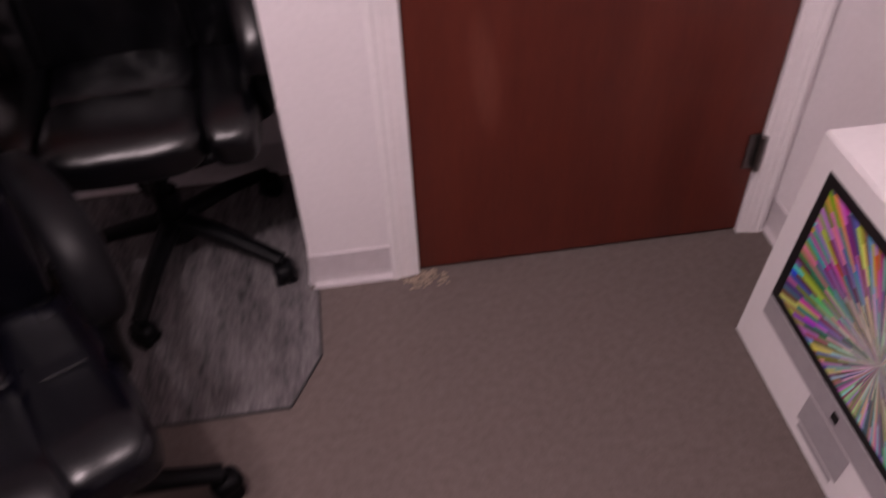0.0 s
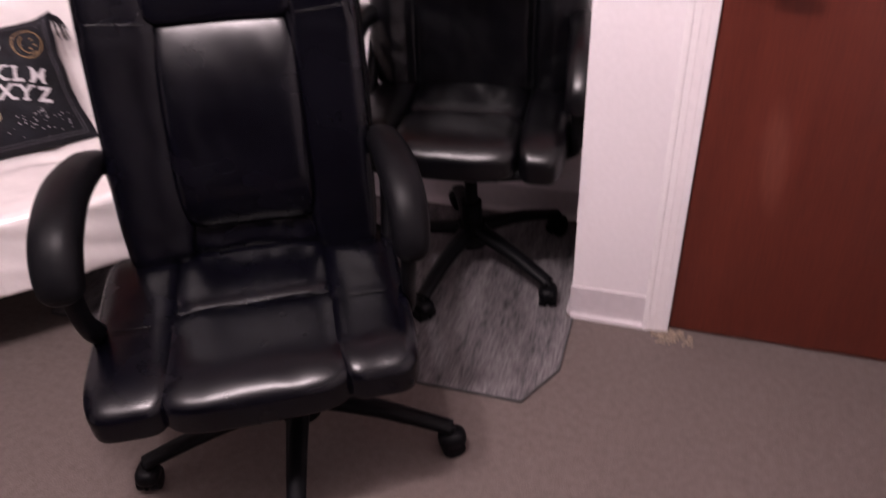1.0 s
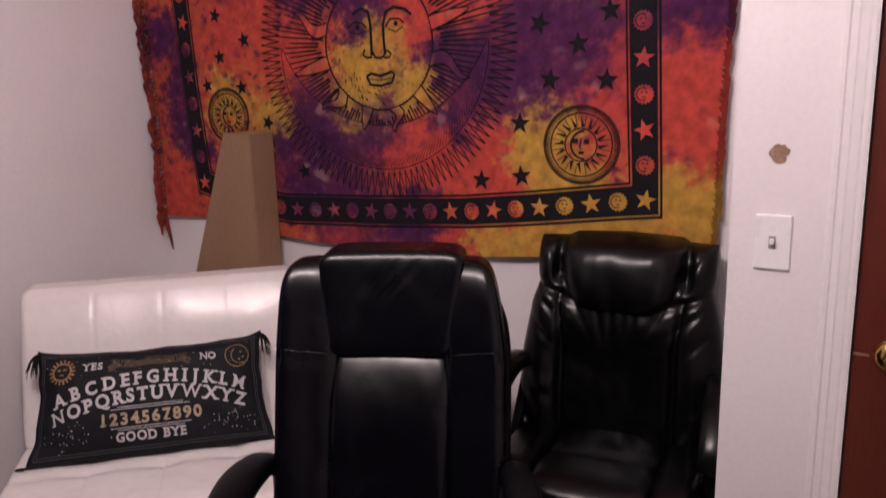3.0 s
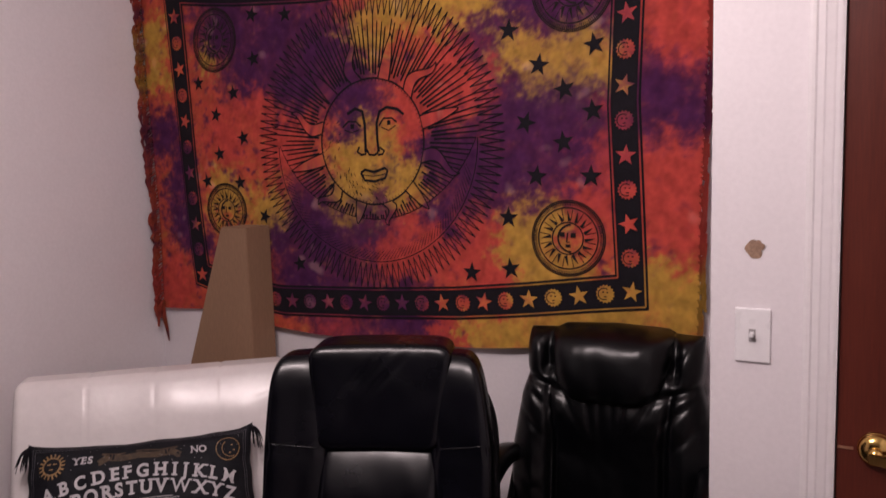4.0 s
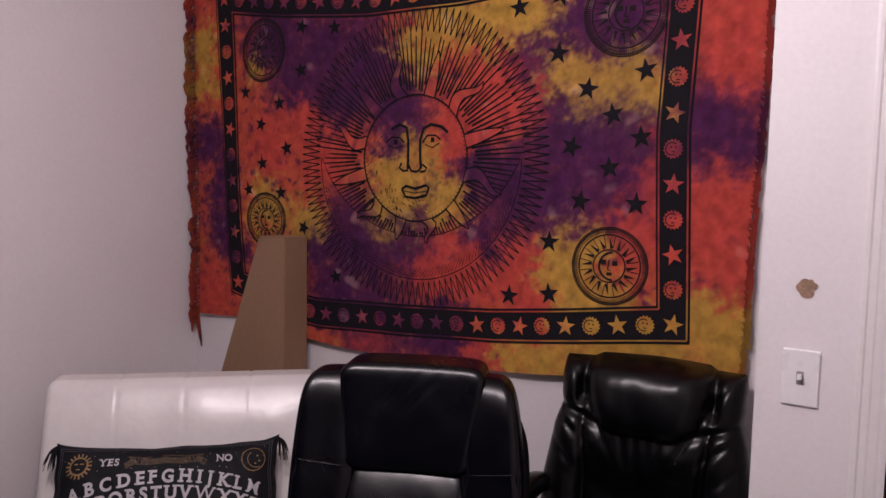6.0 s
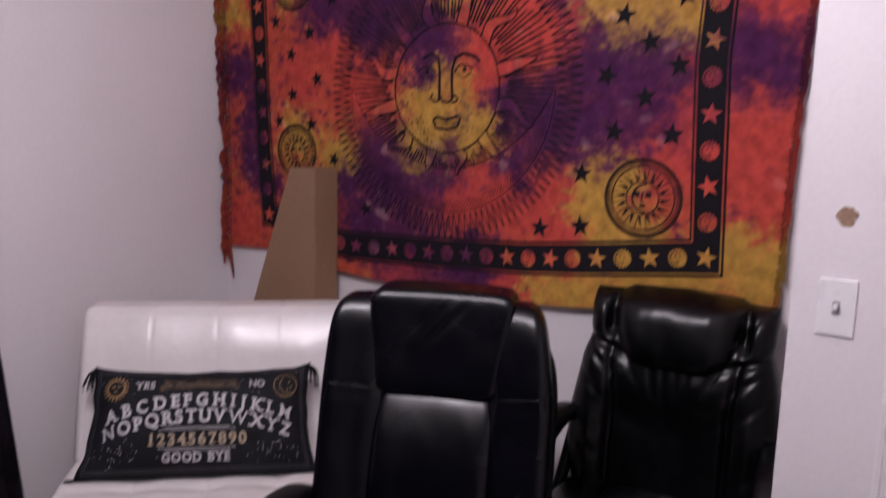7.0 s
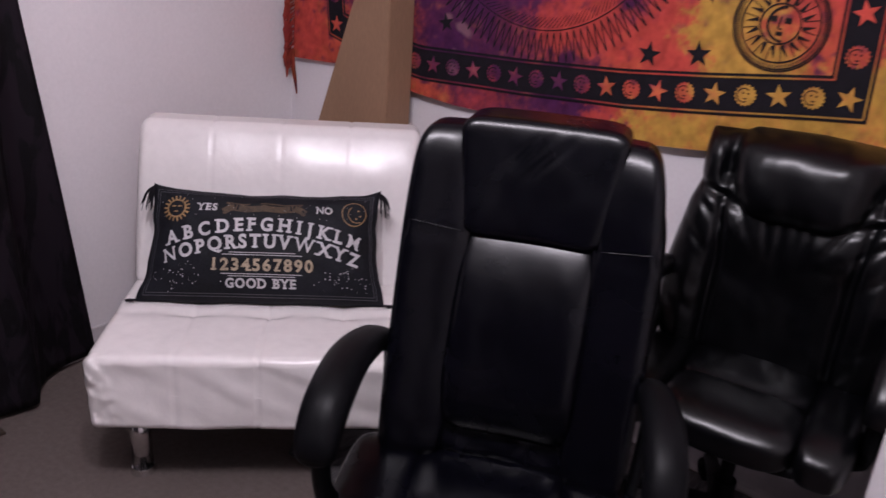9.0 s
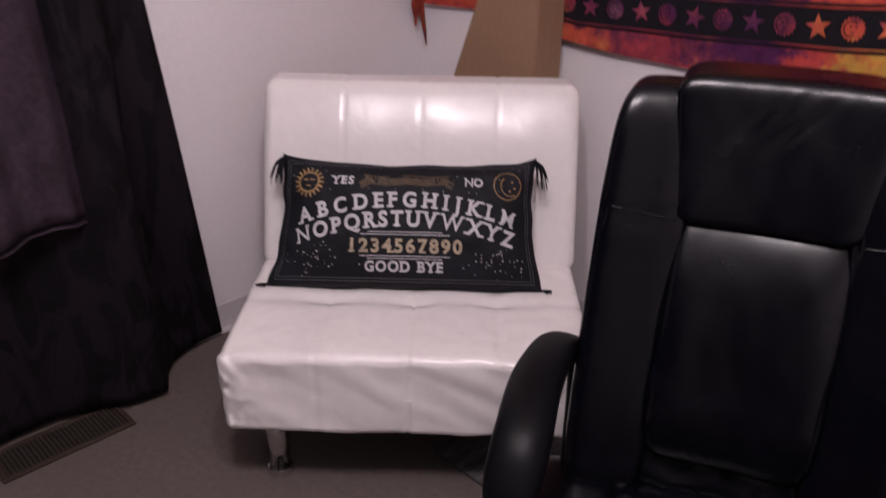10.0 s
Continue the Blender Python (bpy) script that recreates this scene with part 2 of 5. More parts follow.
def sheet(us, vs, fn):
    """A grid of points fn(u, v)."""
    bm = bmesh.new()
    g = [[bm.verts.new(fn(u, v)) for u in us] for v in vs]
    for j in range(len(vs) - 1):
        for i in range(len(us) - 1):
            bm.faces.new((g[j][i], g[j][i + 1], g[j + 1][i + 1], g[j + 1][i]))
    return bm


def structure(name, bm, material, label, category):
    return tagged(part(name, bm, material), label, category, kind="structure")


# ---- the room ----
XL, XR, YB, YJ, YF, ZC = -0.615, 2.68, 0.0, -0.435, -4.3, 2.42
XJ, DOOR0, DOOR1, DOORTOP = 1.60, 1.841, 2.603, 2.04
structure("floor", box(XL - 0.1, XR + 0.1, YF - 0.1, YB + 0.1, -0.06, 0), CARPET, "grey-brown short pile carpet floor, worn flat", "floor")
structure("ceiling", box(XL - 0.1, XR + 0.1, YF - 0.1, YB + 0.1, ZC, ZC + 0.08), CEIL, "plain white painted ceiling", "ceiling")
structure("wall_north", box(XL - 0.1, XJ, YB, YB + 0.1, 0, ZC), WALL, "white painted wall behind the tapestry", "wall")
structure("wall_west", box(XL - 0.1, XL, YF, YB, 0, ZC), WALL, "white painted side wall beside the curtain", "wall")
structure("wall_east", box(XR, XR + 0.1, YF, YJ + 0.1, 0, ZC), WALL, "white painted side wall beside the door", "wall")
# South wall is unseen; its dark colour is added to cut bounced light.
structure("wall_south", box(XL - 0.1, XR + 0.1, YF - 0.1, YF, 0, ZC), mat("low_bounce_dark", (0.035, 0.028, 0.035), 0.7, var=0.06, scale=2.0, fine=90, bump=0.1), "unseen wall that closes the room, coloured dark to cut bounced light", "wall")
wj = merge(box(XJ, XJ + 0.1, YJ, YB, 0, ZC), box(XJ + 0.1, DOOR0 - 0.02, YJ, YJ + 0.1, 0, ZC), box(DOOR0 - 0.02, DOOR1 + 0.02, YJ, YJ + 0.1, DOORTOP + 0.02, ZC), box(DOOR1 + 0.02, XR, YJ, YJ + 0.1, 0, ZC))
structure("wall_door", wj, WALL, "white painted wall corner beside the door with a light switch", "wall")


def skirting(name, x0, y0, x1, y1, nx, ny, label):
    """Cove base from a to b, standing off the wall along (nx, ny), with a flared toe."""
    prof = [(0.0, 0.0), (0.014, 0.0), (0.013, 0.006), (0.006, 0.016), (0.004, 0.03), (0.004, 0.092), (0.002, 0.096), (0.0, 0.096)]
    bm = bmesh.new()
    a = [bm.verts.new((x0 + nx * d, y0 + ny * d, z)) for d, z in prof]
    b = [bm.verts.new((x1 + nx * d, y1 + ny * d, z)) for d, z in prof]
    for i in range(len(prof)):
        j = (i + 1) % len(prof)
        bm.faces.new((a[i], a[j], b[j], b[i]))
    bm.faces.new(a), bm.faces.new(b)
    return structure(name, bm, COVE, label, "baseboard")


skirting("baseboard_west", XL, YF, XL, YB, 1, 0, "grey vinyl cove base along the side wall")
skirting("baseboard_north", XL, YB, XJ, YB, 0, -1, "grey vinyl cove base behind the chairs")
skirting("baseboard_door", XJ, YJ, DOOR0 - 0.062, YJ, 0, -1, "grey vinyl cove base on the wall corner, its toe pale")
skirting("baseboard_corner", XJ, YJ, XJ, YB, -1, 0, "grey vinyl cove base round the wall corner")
skirting("baseboard_east", XR, YF, XR, YJ, -1, 0, "grey vinyl cove base along the door side wall")


def casing(x0, x1, inner, z1):
    """A moulded upright: ridges across its width."""
    w = x1 - x0
    prof = [(0, 0), (0, 0.012), (0.1, 0.014), (0.2, 0.014), (0.26, 0.0115), (0.45, 0.0115), (0.5, 0.010), (0.72, 0.0085), (0.78, 0.007), (0.9, 0.007), (1, 0.005), (1, 0)]
    bm = bmesh.new()
    rows = []
    for z in (0, z1):
        rows.append([bm.verts.new((x0 + w * (u if inner else 1 - u), YJ - 0.001 - d, z)) for u, d in prof])
    for i in range(len(prof) - 1):
        bm.faces.new((rows[0][i], rows[0][i + 1], rows[1][i + 1], rows[1][i]))
    bm.faces.new(rows[0]), bm.faces.new(rows[1])
    return bm


frame_thing = thing("door_frame", pose(0, 0, 0), "white painted moulded door casing", "door frame", kind="structure")
part("casing", casing(DOOR0 - 0.062, DOOR0, True, DOORTOP + 0.06), TRIM, frame_thing)
part("casing", casing(DOOR1, DOOR1 + 0.060, False, DOORTOP + 0.06), TRIM, frame_thing)
part("head_casing", box(DOOR0 + 0.002, DOOR1 - 0.002, YJ - 0.012, YJ - 0.001, DOORTOP, DOORTOP + 0.06, 0.003), TRIM, frame_thing)
part("jamb", box(DOOR0 - 0.018, DOOR0 - 0.001, YJ + 0.001, YJ + 0.11, 0, DOORTOP), TRIM, frame_thing)
part("jamb", box(DOOR1 + 0.001, DOOR1 + 0.018, YJ + 0.001, YJ + 0.11, 0, DOORTOP), TRIM, frame_thing)

door = thing("door_1", pose(DOOR0, YJ, 0), "closed mahogany brown veneered door, scuffed in the middle", "door", kind="structure")
part("panel", box(0.002, DOOR1 - DOOR0 - 0.002, 0.004, 0.042, 0.008, DOORTOP - 0.003, 0.002), DOORWOOD, door)


def blob(cx, cz, rx, rz, y, seed, n=28, rough=0.25):
    rnd = random.Random(seed)
    ph = [rnd.uniform(0, 6.3) for _ in range(4)]
    bm = bmesh.new()
    vs = []
    for i in range(n):
        a = 2 * math.pi * i / n
        k = 1 + rough * (0.5 * math.sin(2 * a + ph[0]) + 0.4 * math.sin(3 * a + ph[1]) + 0.3 * math.sin(5 * a + ph[2]))
        vs.append(bm.verts.new((cx + rx * k * math.cos(a), y, cz + rz * k * math.sin(a))))
    bm.faces.new(vs)
    return bm


hub_at = pose(0.072, 0.004, 0.893, 90)
lever = merge(cyl(0.034, 0.033, 0, 0.007, 32, hub_at), puff(0.072, -0.002, 0.893, 0.033, 0.022, 0.033, 2.0, 8), cyl(0.013, 0.013, 0.02, 0.05, 20, hub_at))
hd = part("door_handle", lever, BRASS, door, "polished brass lever handle on a round rose", True)
blade = box(0.060, 0.140, -0.058, -0.048, 0.882, 0.903, 0.003)
for v in blade.verts:
    v.co.z -= 0.10 * (v.co.x - 0.06)
part("lever", blade, BRASS, hd, "flat brass lever blade")
part("latch_scuff", box(0.004, 0.032, 0.0015, 0.0035, 0.886, 0.891), mat("bare_veneer", (0.30, 0.15, 0.09), 0.7, var=0.3, scale=60, fine=300, bump=0.2), door, "pale worn mark beside the rose")
for hz in (0.24, 1.75):
    part("hinge", merge(cyl(0.007, 0.007, hz - 0.045, hz + 0.045, 12, pose(DOOR1 - DOOR0 - 0.004, -0.012, 0)), box(DOOR1 - DOOR0 - 0.03, DOOR1 - DOOR0 - 0.004, -0.002, 0.003, hz - 0.045, hz + 0.045)), STEEL, door, "dull steel butt hinge")


# ---- light switch and bare patch on the wall corner ----
sw = thing("light_switch", pose(1.684, YJ, 1.10), "white plastic toggle switch with a wall plate", "light switch")
part("plate", box(-0.0345, 0.0345, -0.006, 0, -0.056, 0.056, 0.003), SWITCHWHITE, sw)
part("slot", box(-0.0065, 0.0065, -0.0075, -0.005, -0.013, 0.013), mat("slot_shadow", (0.35, 0.33, 0.33), 0.5, bump=0), sw)
part("toggle", merge(box(-0.004, 0.004, -0.019, -0.006, -0.002, 0.008, 0.001)), SWITCHWHITE, sw, "small white toggle lever")
for z in (-0.030, 0.030):
    part("screw", cyl(0.003, 0.003, 0, 0.001, 12, pose(0, -0.006, z, 90)), SWITCHWHITE, sw)
structure("bare_patch", merge(blob(1.684, 1.277, 0.017, 0.018, YJ - 0.0015, 5, rough=0.18), blob(1.694, 1.285, 0.010, 0.010, YJ - 0.0025, 9)), PLASTER, "brown chipped patch of bare plaster in the paint", "wall damage")

# ---- floor mat ----
mat_cloth = mat("streaked_mat", (0.18, 0.165, 0.17), 0.9, scale=3.6, fine=26, bump=0.9, color2=(0.014, 0.012, 0.016), stretch=(9, 1.0, 1), dist=0.003, detail=8.0)
bm = bmesh.new()
pts = [(0.22, -0.70), (0.27, -0.77), (1.542, -0.765), (1.607, -0.645), (1.607, YJ - 0.02), (1.59, YJ - 0.02), (1.59, -0.03), (0.22, -0.03)]
lo = [bm.verts.new((x, y, 0.001)) for x, y in pts]
hi = [bm.verts.new((x, y, 0.007)) for x, y in pts]
bm.faces.new(hi), bm.faces.new(lo)
for i in range(len(pts)):
    j = (i + 1) % len(pts)
    bm.faces.new((lo[i], lo[j], hi[j], hi[i]))
rug = thing("floor_mat", pose(0, 0, 0), "grey streaked woven floor mat with cut corners under the desk chairs", "floor mat")
part("weave", bm, mat_cloth, rug)
edge = [(x, y) for x, y in pts[:5]]
for (x0, y0), (x1, y1) in zip(edge, edge[1:]):
    part("binding", sweep([(x0, y0, 0.004, 0.0035, 0.003), (x1, y1, 0.004, 0.0035, 0.003)], 8, Vector((0, 0, 1)), 1), mat("dark_grey_binding", (0.05, 0.048, 0.05), 0.9, bump=0.2), rug, "dark bound edge")

# ---- worn threshold corner ----
db = bmesh.new()
rnd = random.Random(3)
for i in range(110):
    x, y = 1.848 + rnd.gauss(0, 0.026), YJ - 0.024 + rnd.gauss(0, 0.012)
    s = rnd.uniform(0.0012, 0.0045)
    box(x - s, x + s * rnd.uniform(0.4, 1.5), y - s * 0.6, y + s * 0.5, 0.0, rnd.uniform(0.001, 0.004), 0, db)
tagged(part("wood_dust", db, DEBRIS), "pale splintered crumbs on the carpet at the door casing", "debris", kind="stuff")


# ---- desk chairs ----
def curve(xs, ys):
    return lambda t: float(np.interp(t, xs, ys))


def chair_base(ch, radius, turn, ztop, ox=0.0, oy=0.0):
    off = Vector((ox, oy, 0))
    part("gas_column", merge(cyl(0.028, 0.028, 0.09, 0.2, 20, pose(ox, oy, 0)), cyl(0.017, 0.017, 0.2, ztop, 18, pose(ox, oy, 0))), PLASTIC, ch, smooth=False)
    part("hub", cyl(0.045, 0.038, 0.07, 0.135, 24, pose(ox, oy, 0)), PLASTIC, ch)
    for i in range(5):
        a = math.radians(turn + 72 * i)
        d = Vector((math.cos(a), math.sin(a), 0))
        side = Vector((-d.y, d.x, 0))
        leg = part("base_leg", sweep([(*(off + d * 0.02 + Vector((0, 0, 0.115))), 0.026, 0.020), (*(off + d * radius * 0.5 + Vector((0, 0, 0.105))), 0.021, 0.016), (*(off + d * radius * 0.9 + Vector((0, 0, 0.08))), 0.018, 0.013), (*(off + d * radius + Vector((0, 0, 0.072))), 0.019, 0.012)], 12, side, 5), PLASTIC, ch, smooth=True)
        c = off + d * radius
        ta = a + 0.7 + 1.3 * i
        m = Matrix.Translation((c.x, c.y, 0.027)) @ Matrix.Rotation(ta, 4, "Z")
        wh = []
        for s in (-1, 1):
            wh.append(cyl(0.026, 0.024, 0.006, 0.022, 20, m @ pose(0, 0, 0, 0, 90 * s, 0)))
        cs = part("caster", merge(*wh), PLASTIC, leg, "black twin-wheel caster")
        part("caster_hood", merge(puff(0, 0, 0, 0.024, 0.03, 0.02, 3, 3, lambda p: m @ (p + Vector((0, 0, 0.016)))), cyl(0.008, 0.008, 0.02, 0.05, 10, m)), PLASTIC, cs, smooth=True)


def wrinkle(p, amp, seed):
    v = noise.noise(Vector((p.x * 9 + seed, p.y * 9, p.z * 9))) * 0.6 + noise.noise(Vector((p.x * 26 + seed, p.y * 26, p.z * 20))) * 0.25
    return Vector((p.x, p.y - amp * v, p.z + amp * 0.4 * v))


def task_chair(m):
    """High-backed chair with a folded head pad, a smooth lumbar pad and side bolsters; faces local -y."""
    ch = thing("office_chair", m, "black leather high-back office chair with padded loop arms", "office chair", "desk chairs")
    chair_base(ch, 0.33, -90, 0.29, 0.035, 0.0)

    def lean(p):
        z = p.z
        p = Vector((p.x, p.y + 0.155 + max(0, z - 0.42) * 0.27 - 0.10 * max(0, 0.46 - z), z))
        p.y -= 0.10 * p.x * p.x / 0.06 * 0.35
        return wrinkle(p, 0.004, 1.0)

    def sit(p):
        p = Vector((p.x, p.y, p.z - 1.6 * max(0, -p.y - 0.17) ** 2 + 0.045 * max(0, p.y) + 0.012))
        return SWIVEL @ wrinkle(p, 0.005, 4.0)
    SWIVEL = pose(-0.018, 0.085, 0, 0, 0, 5) @ pose(0, -0.08, 0)

    part("seat_shell", puff(0, -0.01, 0.300, 0.240, 0.205, 0.016, 5, 8, sit), PLASTIC, ch, smooth=True)
    part("seat_pad", puff(0, 0.068, 0.335, 0.165, 0.105, 0.056, 5, 20, sit), LEATHER, ch, smooth=True)
    part("seat_front_pad", puff(0, -0.144, 0.351, 0.170, 0.128, 0.040, 5.2, 28, sit), LEATHER, ch, smooth=True)
    for s in (-1, 1):
        def side_sit(p):
            q = sit(p)
            if p.z > 0.33:
                q.z -= 0.006 * math.exp(-((p.y + 0.065) / 0.005) ** 2)
            return q
        part("seat_bolster", puff(s * 0.214, -0.040, 0.352, 0.075, 0.222, 0.042, 5.2, 34, side_sit), LEATHER, ch, smooth=True)
        part("seam_piping", sweep([(*sit(Vector((s * x, -0.068, 0.3965))), 0.0014, 0.0014) for x in (0.18, 0.195, 0.215, 0.235, 0.25)], 8, Vector((0, 1, 0)), 3), LEATHER, ch, smooth=True)
    part("seam_piping", sweep([(*sit(Vector((x * 0.148, -0.027, 0.3825 - 0.004 * x * x))), 0.0032, 0.0032) for x in (-1, -0.6, -0.2, 0.2, 0.6, 1)], 8, Vector((0, 1, 0)), 4), LEATHER, ch, smooth=True)
    for s in (-1, 1):
        part("seam_piping", sweep([(*sit(Vector((s * (0.150 + 0.006 * k), y, 0.374 - 0.004 * k))), 0.003, 0.003) for k, y in enumerate((0.10, 0.03, -0.04, -0.11, -0.18))], 8, Vector((1, 0, 0)), 4), LEATHER, ch, smooth=True)
    part("mechanism", box(-0.09, 0.09, -0.1, 0.12, 0.215, 0.255, 0.01), PLASTIC, ch)
    part("back_shell", puff(0.004, 0.150, 0.680, 0.246, 0.045, 0.295, 4.5, 18, lean), PLASTIC, ch, smooth=True)

    def seamed(p):
        q = lean(p)
        if p.x > 0.12:
            q.x -= 0.10 * max(0, p.z - 0.84)
        if p.y < 0.03:
            q.y += 0.007 * math.exp(-((p.z - 0.855 + 0.03 * (abs(p.x) - 0.18)) / 0.005) ** 2)
        return q
    for s in (-1, 1):
        bx, bw = (-0.191, 0.071) if s < 0 else (0.173, 0.070)
        part("back_bolster", puff(bx, 0.032, 0.712, bw, 0.064, 0.334, 5.0, 40, seamed), LEATHER, ch, "black leather side bolster with a stitched seam", True)
        line = []
        for u in (-0.7, -0.45, -0.15, 0.15, 0.45, 0.7):
            z = 0.860 + 0.010 * u * s
            f = (1 - abs(u) ** 5.0 - abs((z - 0.712) / 0.334) ** 5.0) ** (1 / 5.0)
            line.append((*lean(Vector((bx + bw * u, 0.033 - 0.064 * f, z))), 0.0016, 0.0016))
        part("seam_piping", sweep(line, 8, Vector((0, 0, 1)), 4), LEATHER, ch, smooth=True)
    def dome(p):
        q = lean(p)
        q.y += (0.036 * max(0, (p.z - 0.68) / 0.17) ** 2 + 0.03 * max(0, (0.58 - p.z) / 0.12) ** 2) * (1 if p.y < 0.03 else 0.3)
        return q
    part("lumbar_pad", puff(-0.008, 0.026, 0.668, 0.132, 0.082, 0.214, 8.0, 36, dome), LEATHER, ch, smooth=True)

    def tuck(p):
        q = lean(p)
        q.y += 0.008 * noise.noise(Vector((p.x * 30, 0, p.z * 25)))
        return q
    part("lower_pad", puff(-0.004, 0.046, 0.436, 0.205, 0.050, 0.050, 3.5, 24, tuck), LEATHER, ch, smooth=True)

    def fold(p):
        q = lean(Vector((-0.012 + (p.x + 0.012) * (0.86 + 0.18 * max(0, min(1, (p.z - 0.845) / 0.2))), p.y, p.z)))
        for cx, a, hz in ((-0.052, 0.9, 1.005), (-0.022, 0.7, 1.012), (0.006, 0.8, 1.0), (0.030, 0.4, 1.02)):
            crease = math.exp(-(((q.x - cx) * 0.75 - (q.z - hz) * 0.62) / 0.006) ** 2) * math.exp(-((q.z - hz) / 0.034) ** 2)
            q.y += 0.0034 * a * crease
        return q
    part("head_pad", puff(-0.010, 0.028, 0.956, 0.157, 0.064, 0.113, 9.0, 44, fold), LEATHER, ch, "padded black leather headrest folded over the top", True)
    for s in (-1, 1):
        k = -0.016 - s * 0.009
        f = 0.95 if s < 0 else 0.86
        g = Vector((0.056, -0.094, 0.052)) if s < 0 else Vector()
        pads = [(0.268, 0.225, 0.585, 0.022, 0.022, 0.0), (0.288, 0.165, 0.616, 0.035, 0.027, 0.0), (0.308, 0.07, 0.617, 0.042, 0.032, 0.4), (0.320, -0.01, 0.587, 0.043, 0.035, 0.9), (0.323, -0.052, 0.540, 0.041, 0.034, 1.0), (0.321, -0.063, 0.505, 0.035, 0.028, 1.0), (0.320, -0.065, 0.493, 0.017, 0.014, 1.0)]
        arm = part("armrest", sweep([(k + s * x + g.x * t, y + g.y * t, z + g.z * t, f * hw, ht) for x, y, z, hw, ht, t in pads], 18, Vector((1, 0, 0)), 8, 2.8), PLASTIC, ch, "padded black armrest curving down at the front", True)
        part("arm_bracket", sweep([(k + s * 0.318 + g.x, -0.050 + g.y, 0.52 + g.z, 0.020, 0.016), (k + s * 0.312 + g.x * 0.8, -0.040 + g.y * 0.8, 0.43 + g.z * 0.4, 0.020, 0.014), (s * 0.275, 0.0, 0.32, 0.020, 0.012), (s * 0.17, 0.03, 0.268, 0.02, 0.010)], 12, Vector((0, 1, 0)), 6, 3.0), PLASTIC, arm, smooth=True)
        part("arm_post", sweep([(s * 0.270, 0.215, 0.60, 0.013, 0.018), (s * 0.263, 0.19, 0.5, 0.012, 0.017), (s * 0.255, 0.15, 0.40, 0.012, 0.018), (s * 0.24, 0.10, 0.29, 0.012, 0.02)], 12, Vector((1, 0, 0)), 6, 3.0), PLASTIC, arm, smooth=True)
    return ch


